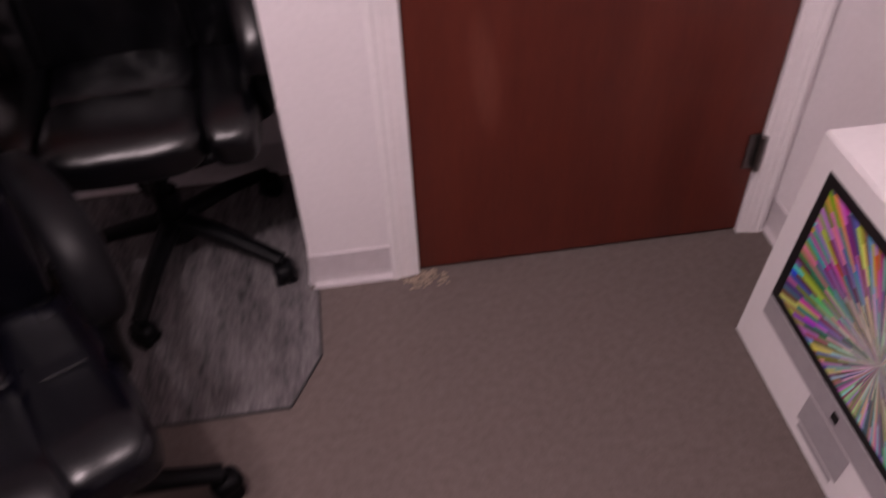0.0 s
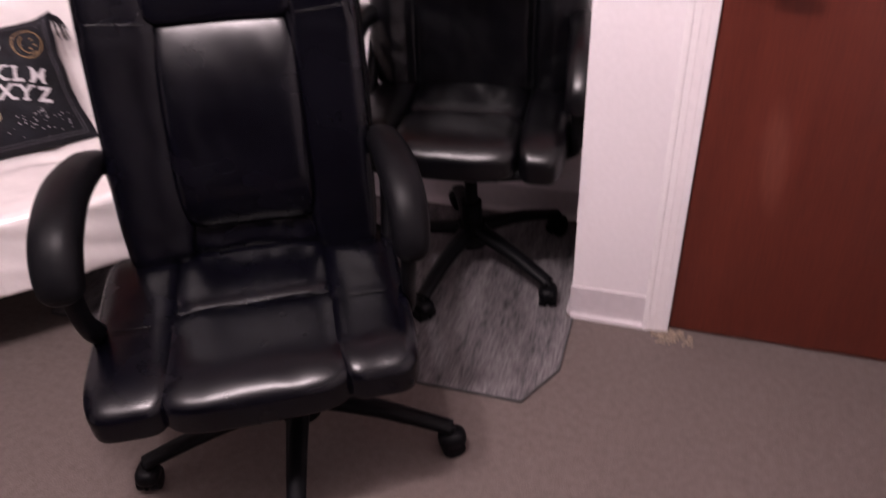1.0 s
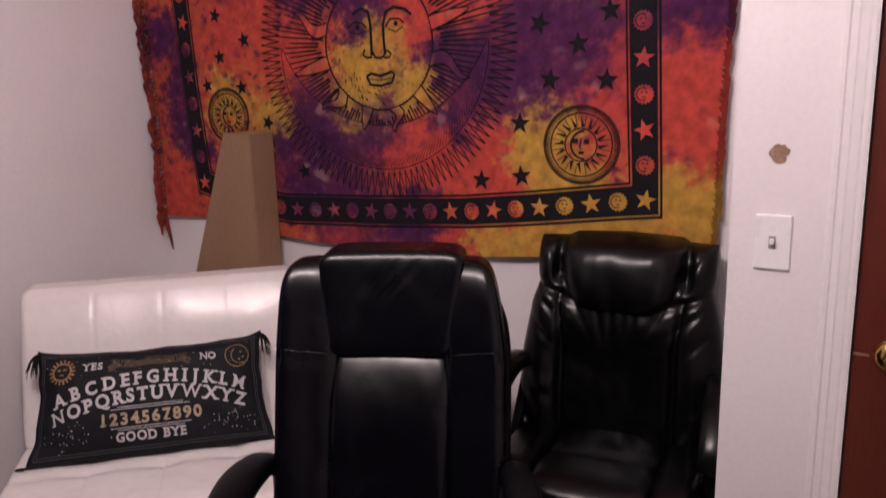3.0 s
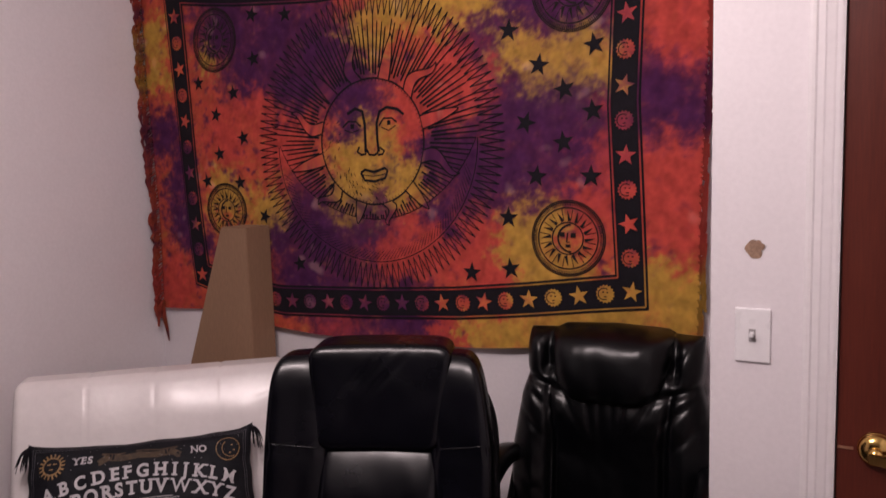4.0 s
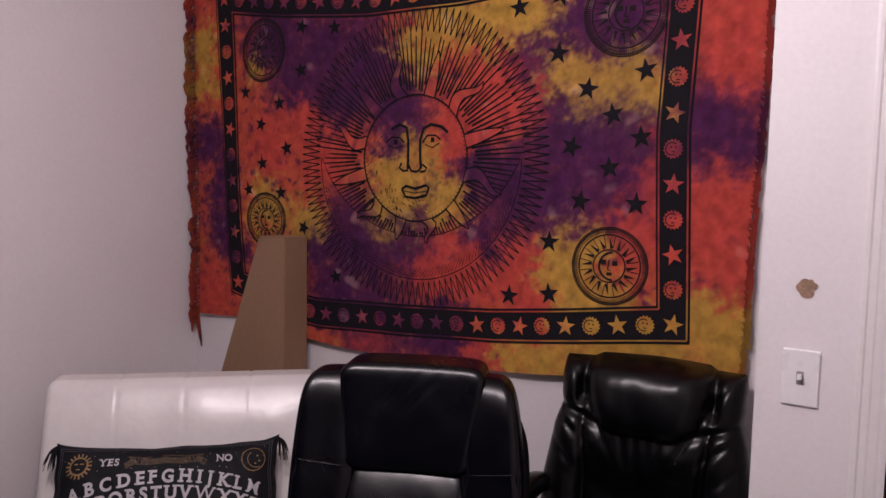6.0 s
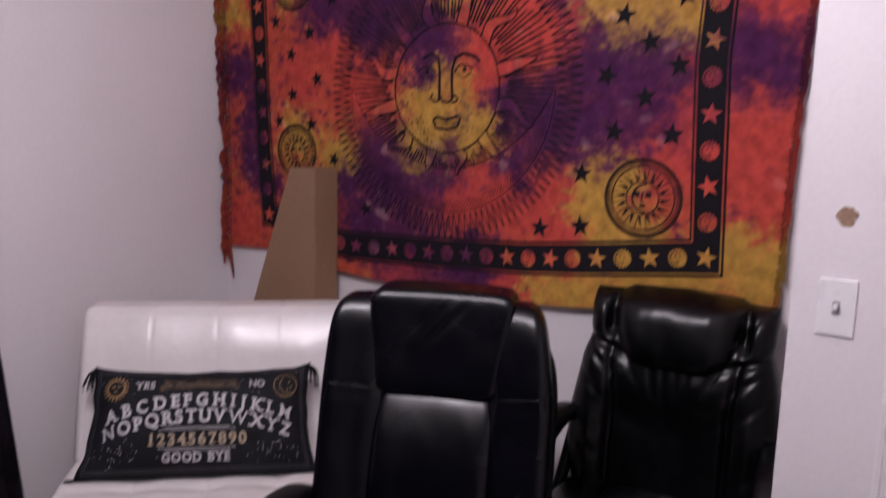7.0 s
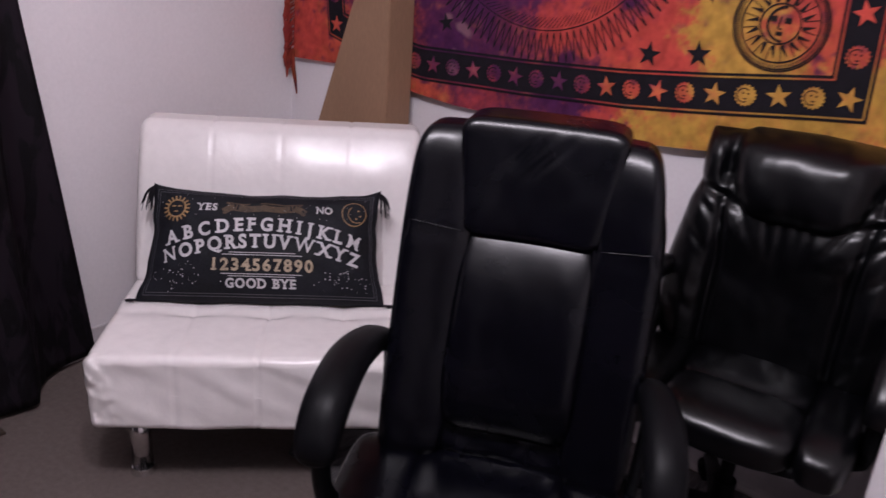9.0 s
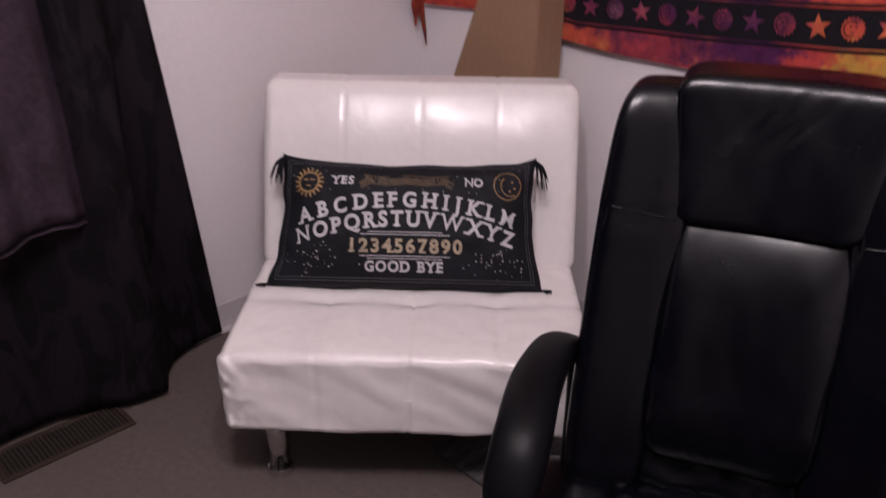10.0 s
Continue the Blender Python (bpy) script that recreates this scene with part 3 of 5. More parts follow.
def executive_chair(m):
    """Puffy chair with a tucked oval head pad and pleated back; faces local -y."""
    ch = thing("office_chair", m, "black leather executive chair with pleated back, close to the wall", "office chair", "desk chairs")
    chair_base(ch, 0.275, -35, 0.36)

    def lean(p):
        q = Vector((p.x, p.y + 0.105 + max(0, p.z - 0.5) * 0.10, p.z))
        q.y -= 0.5 * q.x * q.x
        return wrinkle(q, 0.006, 9.0)

    def sit(p):
        q = Vector((p.x, p.y, p.z - 1.8 * max(0, -p.y - 0.14) ** 2 + 0.03 * max(0, p.y)))
        return wrinkle(q, 0.006, 14.0)
    part("seat_shell", puff(0, -0.03, 0.418, 0.21, 0.19, 0.016, 5, 8, sit), PLASTIC, ch, smooth=True)
    part("seat_pad", puff(0, 0.04, 0.445, 0.150, 0.13, 0.06, 4.5, 16, sit), LEATHER2, ch, smooth=True)
    part("seat_front_pad", puff(0, -0.145, 0.457, 0.152, 0.105, 0.042, 4.2, 24, sit), LEATHER2, ch, smooth=True)
    for s in (-1, 1):
        part("seat_bolster", puff(s * 0.198, -0.045, 0.458, 0.056, 0.2, 0.048, 4.2, 22, sit), LEATHER2, ch, smooth=True)
    part("mechanism", box(-0.09, 0.09, -0.1, 0.12, 0.32, 0.36, 0.01), PLASTIC, ch)
    part("back_shell", puff(0, 0.075, 0.76, 0.21, 0.03, 0.255, 4, 12, lean), PLASTIC, ch, smooth=True)
    width = curve([0.44, 0.50, 0.58, 0.67, 0.75, 0.83, 0.885, 0.92, 0.97, 1.0, 1.02, 1.032], [0.225, 0.258, 0.272, 0.273, 0.262, 0.248, 0.232, 0.236, 0.237, 0.234, 0.226, 0.208])

    def bell(v, w):
        return math.exp(-(v / w) ** 2)

    def cushion(u, v, front):
        """The back as one stuffed form: wings at the sides, shoulders above a tuck, pleats under the head pad."""
        z = 0.44 + 0.566 * v
        x = u * width(z)
        ax = abs(x)
        round_ = max(0, 1 - abs(u) ** 5) ** 0.45 * max(0, 1 - abs(2 * v - 1) ** 9) ** 0.4
        if not front:
            return lean(Vector((x, 0.055 + 0.02 * round_, z)))
        seam = 0.148 + 0.10 * max(0, z - 0.74) if z < 0.86 else 0.160
        wing = max(0, min(1, (ax - seam) / 0.05))
        d = 0.100 + 0.026 * wing * (1 - 0.5 * max(0, min(1, (z - 0.8) / 0.12)))
        d += 0.018 * bell(z - 0.79, 0.07) * (1 - wing)
        d -= 0.016 * bell(ax - seam, 0.010) * max(0, min(1, (0.88 - z) / 0.05))
        edge = max(0, min(1, (ax - 0.10) / 0.06))
        d -= 0.016 * edge * bell(z - 0.882 + 0.35 * (0.21 - ax), 0.011)
        d -= 0.006 * edge * bell(z - 0.850 + 0.8 * (0.21 - ax), 0.009)
        d -= 0.006 * wing * bell(z - 0.765 - 0.9 * (ax - 0.20), 0.012)
        d -= 0.004 * wing * bell(z - 0.60 - 0.5 * (ax - 0.20), 0.014)
        d -= 0.030 * bell(ax - 0.166, 0.013) * max(0, min(1, (z - 0.885) / 0.03))
        k = max(0, min(1, (z - 0.735) / 0.08))
        for cx, a, sl in ((-0.052, 0.9, 0.20), (-0.018, 1.0, 0.02), (0.012, 0.7, 0.10), (0.040, 1.0, -0.16), (-0.100, 0.7, 0.55), (0.098, 0.8, -0.6)):
            d -= 0.006 * a * k * bell(x - cx - sl * (0.82 - z), 0.007)
        d += 0.004 * noise.noise(Vector((x * 13, z * 11, 6.0))) + 0.0014 * noise.noise(Vector((x * 38, z * 30, 2.0)))
        return lean(Vector((x, 0.055 - d * round_, z)))

    us = [math.sin(math.pi / 2 * (-1 + 2 * i / 120)) for i in range(121)]
    vs = [0.5 - 0.5 * math.cos(math.pi * j / 130) for j in range(131)]
    back = merge(sheet(us, vs, lambda u, v: cushion(u, v, True)), sheet(us, vs, lambda u, v: cushion(u, v, False)))
    bmesh.ops.remove_doubles(back, verts=back.verts[:], dist=0.0002)
    bmesh.ops.recalc_face_normals(back, faces=back.faces[:])
    part("back_cushion", back, LEATHER2, ch, "pleated black leather back cushion with puffy side wings", True)

    pad_width = curve([0.812, 0.817, 0.828, 0.846, 0.875, 0.91, 0.955, 0.995, 1.008, 1.016], [0.050, 0.080, 0.106, 0.127, 0.145, 0.156, 0.162, 0.163, 0.157, 0.140])

    def pad(u, v, front):
        """Head pad: flat along the top, rounded below like a shield, domed to the front."""
        z = 0.812 + 0.204 * v
        x = u * pad_width(z)
        swell = max(0, 1 - abs(u) ** 5) ** 0.42 * max(0, 1 - abs(2 * v - 1) ** 5) ** 0.42
        zz = z + 0.036 * (0.15 - abs(x))
        if not front:
            return lean(Vector((x, 0.05, zz)))
        d = 0.135 * swell - 0.030 * v * v - 0.018 * (1 - v) ** 2
        d += 0.0022 * noise.noise(Vector((x * 34, z * 7, 3.0))) * min(1, swell * 1.5)
        return lean(Vector((x, 0.03 - d, zz)))
    pad_us = [math.sin(math.pi / 2 * (-1 + 2 * i / 70)) for i in range(71)]
    pad_vs = [0.5 - 0.5 * math.cos(math.pi * j / 60) for j in range(61)]
    head = merge(sheet(pad_us, pad_vs, lambda u, v: pad(u, v, True)), sheet(pad_us, pad_vs, lambda u, v: pad(u, v, False)))
    bmesh.ops.recalc_face_normals(head, faces=head.faces[:])
    part("head_pad", head, LEATHER2, ch, "smooth black leather head pad, rounded below", True)
    for s in (-1, 1):
        arm = part("armrest", sweep([(s * 0.245, 0.12, 0.66, 0.024, 0.022), (s * 0.268, 0.03, 0.68, 0.034, 0.026), (s * 0.275, -0.08, 0.655, 0.038, 0.028), (s * 0.275, -0.15, 0.60, 0.034, 0.03), (s * 0.27, -0.16, 0.555, 0.028, 0.024)], 16, Vector((1, 0, 0)), 8, 3.0), LEATHER2, ch, "padded black armrest", True)
        part("arm_post", sweep([(s * 0.272, -0.15, 0.59, 0.016, 0.022), (s * 0.272, -0.11, 0.50, 0.015, 0.035), (s * 0.265, -0.04, 0.42, 0.014, 0.04), (s * 0.2, -0.02, 0.375, 0.02, 0.04)], 12, Vector((1, 0, 0)), 6, 3.0), PLASTIC, arm, smooth=True)
        part("arm_back_post", sweep([(s * 0.248, 0.11, 0.66, 0.014, 0.018), (s * 0.258, 0.07, 0.55, 0.014, 0.02), (s * 0.262, 0.0, 0.43, 0.014, 0.03)], 12, Vector((1, 0, 0)), 6, 3.0), PLASTIC, arm, smooth=True)
    return ch


task_chair(pose(1.071, -0.981, 0, 0, 0, 23.5))
executive_chair(pose(1.297, -0.275, 0, 0, 0, 5))

# ---- white vinyl lounge chair, set across the corner ----
SOFA = pose(0.0, 0.0, 0, 0, 0, 44)
SU0, SU1 = -0.795, -0.005


def sofa_chair():
    so = thing("lounge_chair", SOFA @ pose((SU0 + SU1) / 2, -0.66, 0), "white tufted vinyl armless lounge chair on chrome legs", "lounge chair")
    hw = (SU1 - SU0) / 2
    seams = [-hw / 2, 0, hw / 2]

    def groove(x, w=0.0035):
        return sum(math.exp(-((x - s) / w) ** 2) for s in seams)

    def seat(p):
        k = groove(p.x)
        q = Vector(p)
        if p.z > 0.3:
            q.z -= 0.0045 * k + 0.004 * math.exp(-((p.y + 0.008) / 0.022) ** 2)
            for s in seams:
                q.z -= 0.016 * math.exp(-((p.x - s) ** 2 + (p.y - 0.10) ** 2) / 0.0025)
                q.z -= 0.010 * math.exp(-((p.x - s) / 0.05) ** 2 - ((p.y + 0.008) / 0.022) ** 2)
        if p.y < -0.2:
            q.y += 0.004 * k
        n1 = noise.noise(Vector((p.x * 7, p.y * 7, p.z * 7))) + 0.4 * noise.noise(Vector((p.x * 22, p.y * 22, p.z * 22)))
        q.z += 0.004 * n1
        q.y += 0.004 * n1
        gather = max(0, 1 - abs(abs(p.x) - hw) / 0.07) * max(0, 1 - abs(p.y + 0.265) / 0.07)
        q += Vector((0.8, -1, 0.5)) * (0.010 * gather * noise.noise(Vector((p.x * 55, p.y * 55, p.z * 38))))
        if p.y < -0.15:
            q.y += 0.006 * min(1, (-0.15 - p.y) / 0.07) * noise.noise(Vector((p.x * 9 + p.z * 16, p.z * 7, 3.0)))
        return q

    def back(p):
        q = Vector(p)
        k = groove(p.x)
        if p.y < 0:
            q.y += 0.0015 * k
        else:
            q.y -= 0.004 * k
        q.y += 0.028 * max(0, (p.z - 0.68) / 0.16) ** 2 * max(0, min(1, (0.126 - p.y) / 0.132))
        if p.z > 0.75:
            q.z -= 0.003 * k
        n1 = noise.noise(Vector((p.x * 7 + 5, p.y * 7, p.z * 7)))
        q.y += 0.004 * n1
        q.y += 0.19 + (q.z - 0.40) * BACKLEAN
        return q
    BACKLEAN = 0.38
    part("seat", rbox(-0.003, -0.02, 0.302, hw + 0.010, 0.245, 0.101, 0.022, 116, seat), VINYL, so, "white vinyl seat with stitched channels", True)
    part("backrest", rbox(0, 0.06, 0.608, hw + 0.014, 0.066, 0.223, 0.028, 116, back), VINYL, so, "white vinyl backrest with stitched channels", True)
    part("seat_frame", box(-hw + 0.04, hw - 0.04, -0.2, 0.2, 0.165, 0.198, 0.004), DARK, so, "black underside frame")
    for sx in (-1, 1):
        for sy in (-0.135, 0.17):
            lg = part("leg", cyl(0.027, 0.027, 0.012, 0.20, 24, pose(sx * (hw - 0.075), sy - 0.015, 0)), CHROME, so, "round chrome leg", True)
            part("foot", merge(cyl(0.034, 0.029, 0.0, 0.016, 28, pose(sx * (hw - 0.075), sy - 0.015, 0))), CHROME, lg)
    return so


sofa_chair()

# ---- tall tapered carton behind the lounge chair ----
bm = bmesh.new()
prof = [(-0.59, 0.0), (0.022, 0.0), (0.015, 1.262), (-0.107, 1.262)]
fr = [bm.verts.new((x, -0.155, z)) for x, z in prof]
bk = [bm.verts.new((x, -0.04, z)) for x, z in prof]
bm.faces.new(fr), bm.faces.new(bk)
for i in range(4):
    bm.faces.new((fr[i], fr[(i + 1) % 4], bk[(i + 1) % 4], bk[i]))
bmesh.ops.bevel(bm, geom=bm.edges[:], offset=0.003, segments=2, affect="EDGES")
carton = thing("cardboard_box", pose(0, 0, 0), "tall tapered plain brown cardboard carton standing behind the white chair", "cardboard box")
part("carton", bm, CARD, carton)
part("flap", box(-0.104, 0.012, -0.152, -0.099, 1.2625, 1.2655), CARD, carton)
part("flap", box(-0.104, 0.012, -0.096, -0.043, 1.2625, 1.2655), CARD, carton)

# ---- computer carton by the door ----
cb = thing("computer_box", pose(0, 0, 0), "white computer carton with colourful screen picture, against the wall", "box")
X0, X1, Y0, Y1, H = 2.482, 2.524, -0.72, -1.37, 0.51
bm = bmesh.new()
ring = [[bm.verts.new(c) for c in ((x0, Y0, z), (XR - 0.016, Y0, z), (XR - 0.016, Y1, z), (x0, Y1, z))] for x0, z in ((X0, 0.0), (X1, H))]
bm.faces.new(ring[0]), bm.faces.new(ring[1])
for i in range(4):
    bm.faces.new((ring[0][i], ring[0][(i + 1) % 4], ring[1][(i + 1) % 4], ring[1][i]))
bmesh.ops.bevel(bm, geom=bm.edges[:], offset=0.004, segments=2, affect="EDGES")
part("carton", bm, BOXWHITE, cb)


def front(y0, y1, z0, z1, lift):
    """A print on the sloping front of the carton."""
    bm = bmesh.new()
    vs = [bm.verts.new((X0 + (X1 - X0) * z / H - lift, y, z)) for y, z in ((y0, z0), (y1, z0), (y1, z1), (y0, z1))]
    bm.faces.new(vs)
    return bm


sm = bpy.data.materials.new("streaked_picture")
sm.use_nodes = True
n, l = sm.node_tree.nodes, sm.node_tree.links
tc = n.new("ShaderNodeTexCoord")
mp = n.new("ShaderNodeMapping")
mp.inputs["Location"].default_value = (0, 1.06, -0.30)
mp.inputs["Scale"].default_value = (0, 1, 1)
l.new(tc.outputs["Object"], mp.inputs[0])
gr = n.new("ShaderNodeSeparateXYZ")
l.new(mp.outputs[0], gr.inputs[0])
at = n.new("ShaderNodeMath"); at.operation = "ARCTAN2"
l.new(gr.outputs["Z"], at.inputs[0]); l.new(gr.outputs["Y"], at.inputs[1])
ln = n.new("ShaderNodeVectorMath"); ln.operation = "LENGTH"
l.new(mp.outputs[0], ln.inputs[0])
def calc(op, a, c=0.0):
    k = n.new("ShaderNodeMath")
    k.operation = op
    for idx, v in enumerate((a, c)):
        if isinstance(v, (int, float)):
            k.inputs[idx].default_value = v
        else:
            l.new(v, k.inputs[idx])
    return k.outputs[0]


def chance(a, c, seed):
    cmb = n.new("ShaderNodeCombineXYZ")
    l.new(a, cmb.inputs[0])
    l.new(c, cmb.inputs[1])
    cmb.inputs[2].default_value = seed
    w = n.new("ShaderNodeTexWhiteNoise")
    l.new(cmb.outputs[0], w.inputs["Vector"])
    return w.outputs["Value"]


ray = calc("FLOOR", calc("MULTIPLY", at.outputs[0], 26.0))
block = calc("FLOOR", calc("ADD", calc("MULTIPLY", ln.outputs["Value"], 15.0), calc("MULTIPLY", chance(ray, ray, 1.5), 7.0)))
outer = n.new("ShaderNodeMapRange")
outer.inputs["From Min"].default_value, outer.inputs["From Max"].default_value = 0.05, 0.17
outer.inputs["To Min"].default_value = 0.45
l.new(ln.outputs["Value"], outer.inputs["Value"])
hsv = n.new("ShaderNodeCombineColor")
hsv.mode = "HSV"
l.new(chance(ray, block, 3.5), hsv.inputs[0])
l.new(calc("MULTIPLY", calc("ADD", calc("MULTIPLY", chance(ray, block, 5.5), 0.35), 0.65), outer.outputs[0]), hsv.inputs[1])
l.new(calc("ADD", calc("MULTIPLY", chance(ray, block, 7.5), 0.65), 0.12), hsv.inputs[2])
l.new(hsv.outputs[0], n["Principled BSDF"].inputs["Base Color"])
n["Principled BSDF"].inputs["Roughness"].default_value = 0.3
bezel = part("printed_bezel", front(-0.775, -1.315, 0.165, 0.465, 0.0015), INK, cb, "black screen border print")
part("printed_picture", front(-0.798, -1.292, 0.186, 0.444, 0.003), sm, bezel, "picture of radiating coloured streaks")
part("printed_chin", front(-0.775, -1.315, 0.115, 0.163, 0.0015), SILVER, cb, "silver print below the screen")
part("printed_emblem", front(-1.036, -1.054, 0.130, 0.150, 0.003), INK, cb, "small dark emblem")
part("printed_stand", front(-0.975, -1.115, 0.045, 0.113, 0.0015), SILVER, cb, "silver print of a stand")
part("printed_shade", front(-0.985, -1.105, 0.03, 0.043, 0.0018), SILVER, cb)
for i in range(4):
    part("printed_mark", box(2.60, 2.64, -0.80 - i * 0.035, -0.815 - i * 0.035, H + 0.0005, H + 0.0015), INK, cb, "dark printed mark on the lid")

# ---- curtain, satin panel and floor vent by the side wall ----
HEM = curve([-2.35, -1.95, -1.75, -1.60, -1.40, -1.30, -1.245, -1.20, -1.14, -1.10, -1.06, -0.95, -0.87], [-0.50, -0.46, -0.51, -0.475, -0.50, -0.47, -0.415, -0.405, -0.420, -0.50, -0.535, -0.565, -0.592])


def drape(y_a, y_b, z0, z1, x, amp, waves, flare, phase, zfun=None, hem=None):
    """Hanging cloth: soft folds that deepen downwards and run into the hem's own line."""
    def fn(u, v):
        z = z0 + (z1 - z0) * v
        if zfun:
            z = zfun(u, v, z)
        ya = y_a + flare * max(0, (1.55 - z)) / 1.5
        y = ya + (y_b - ya) * u
        f = u + 0.035 * math.sin(7 * u + 1) + 0.02 * math.sin(17 * u + 2.5)
        a = amp * (0.55 + 0.35 * (1 - v))
        s1 = math.sin(2 * math.pi * waves * f + phase)
        xx = x + a * (s1 - 0.25 * s1 ** 3) + 0.35 * a * math.sin(2 * math.pi * waves * 1.7 * f + 1.5 * v)
        xx += 0.006 * noise.noise(Vector((y * 9, z * 3.5, 5))) + 0.003 * noise.noise(Vector((y * 25, z * 9, 2)))
        if hem:
            w = max(0, 1 - z / 2.1) ** 0.9
            xx = xx * (1 - w) + hem(y) * w + 0.012 * s1 * w
        else:
            xx += 0.05 * (1 - v) ** 2 * math.sin(math.pi * min(1, u * 2.2))
            xx -= 0.06 * math.exp(-(u / 0.05) ** 2)
        return Vector((max(XL + 0.02, xx), y, z))
    bm = sheet([i / 150 for i in range(151)], [j / 60 for j in range(61)], fn)
    bmesh.ops.solidify(bm, geom=bm.faces[:], thickness=0.002)
    return bm


ct = thing("curtain", pose(0, 0, 0), "floor-length black damask curtain hanging in loose folds", "curtain")
part("drape", drape(-1.065, -2.35, 0.022, 2.16, -0.49, 0.034, 6.5, 0.19, 0.6, hem=HEM), CURTAIN, ct, smooth=True)
part("curtain_rod", merge(cyl(0.012, 0.012, 1.0, 2.45, 16, pose(-0.50, 0, 2.18, 90)), puff(-0.50, -0.985, 2.18, 0.025, 0.025, 0.025, 2, 4)), STEEL, ct)
for by in (-1.11, -2.29):
    part("rod_bracket", box(XL + 0.001, -0.50, by - 0.01, by + 0.01, 2.165, 2.178), STEEL, ct)
sp = thing("satin_panel", pose(0, 0, 0), "plum satin panel hanging over the black curtain", "curtain panel")
part("cloth", drape(-1.255, -2.1, 0.56, 2.15, -0.425, 0.03, 4.5, 0.02, 0.2, lambda u, v, z: z + 0.03 * (1 - v) * math.sin(9 * u)), SHEER, sp, smooth=True)
part("hem", drape(-1.255, -2.1, 0.548, 0.572, -0.423, 0.03, 4.5, 0.02, 0.2, lambda u, v, z: z + 0.03 * math.sin(9 * u)), SHEER, sp, "stitched plum hem", True)

vt = thing("floor_vent", pose(-0.425, -1.425, 0), "brown metal floor vent with narrow louvres, set in the carpet", "floor vent")
part("vent_frame", merge(box(-0.065, -0.05, -0.165, 0.165, 0, 0.008, 0.002), box(0.05, 0.065, -0.165, 0.165, 0, 0.008, 0.002), box(-0.05, 0.05, 0.15, 0.165, 0, 0.008, 0.002), box(-0.05, 0.05, -0.165, -0.15, 0, 0.008, 0.002)), VENT, vt)
# Flat near-black sheet: the shade below the louvres is put into its colour.
part("throat_shade", box(-0.05, 0.05, -0.15, 0.15, 0.0005, 0.0015), DARK, vt)
for i in range(28):
    y = -0.145 + i * 0.01074
    part("louvre", box(-0.05, 0.05, y - 0.0022, y + 0.0022, 0.001, 0.006), VENT, vt)

# ---- ceiling lamp ----
cl = thing("ceiling_lamp", pose(1.13, -1.67, ZC), "flush white ceiling lamp with two bulbs", "ceiling lamp")
part("canopy", cyl(0.10, 0.09, -0.03, 0, 32), TRIM, cl)
for sx, sy in ((-0.16, -0.06), (0.16, 0.06)):
    part("socket", merge(cyl(0.022, 0.03, -0.075, -0.02, 16, pose(sx, sy, 0)), sweep([(0, 0, -0.02, 0.01, 0.01), (sx, sy, -0.03, 0.01, 0.01)], 8, Vector((0, 0, 1)), 2)), TRIM, cl)
    part("bulb", puff(sx, sy, -0.098, 0.03, 0.03, 0.035, 2, 6), glow("bulb_glow", (1.0, 0.85, 0.78), 6.0), cl, smooth=True)

# ---- tapestry: tie-dyed cloth with black prints, hung on the wall ----
B_LEFT = curve([0, 0.12, 0.4, 0.7, 1], [-0.392, -0.408, -0.437, -0.46, -0.475])
B_RIGHT = curve([0, 0.25, 0.5, 0.75, 1], [1.350, 1.338, 1.328, 1.342, 1.352])
B_BOT = curve([0, 0.12, 0.26, 0.46, 0.66, 0.83, 1], [1.030, 0.972, 0.945, 0.958, 0.982, 1.018, 1.053])
B_TOP = curve([0, 0.2, 0.4, 0.6, 0.8, 1], [2.186, 2.137, 2.108, 2.105, 2.13, 2.19])
C_LEFT = curve([0, 0.3, 0.6, 1], [-0.575, -0.585, -0.598, -0.604])
C_RIGHT = curve([0, 0.3, 0.6, 1], [1.485, 1.488, 1.503, 1.512])
C_BOT = curve([0, 0.1, 0.2, 0.29, 0.37, 0.47, 0.66, 0.77, 1], [0.929, 0.935, 0.924, 0.901, 0.887, 0.884, 0.896, 0.920, 0.970])
C_TOP = curve([0, 0.3, 0.5, 0.7, 1], [2.285, 2.23, 2.21, 2.225, 2.30])


def cloth_y(x, z):
    return -0.020 - 0.006 * math.sin(7 * x + 1.3 * z) - 0.004 * math.sin(13 * x - 5 * z) - 0.010 * max(0, 1.2 - z) * (1 + math.sin(9 * x))


def patch(L, R, B, T):
    """Blend between four edge curves: (s, t) in the unit square to (x, z)."""
    def f(s, t):
        x = L(t) * (1 - s) + R(t) * s
        z = B(s) * (1 - t) + T(s) * t
        return x, z
    return f


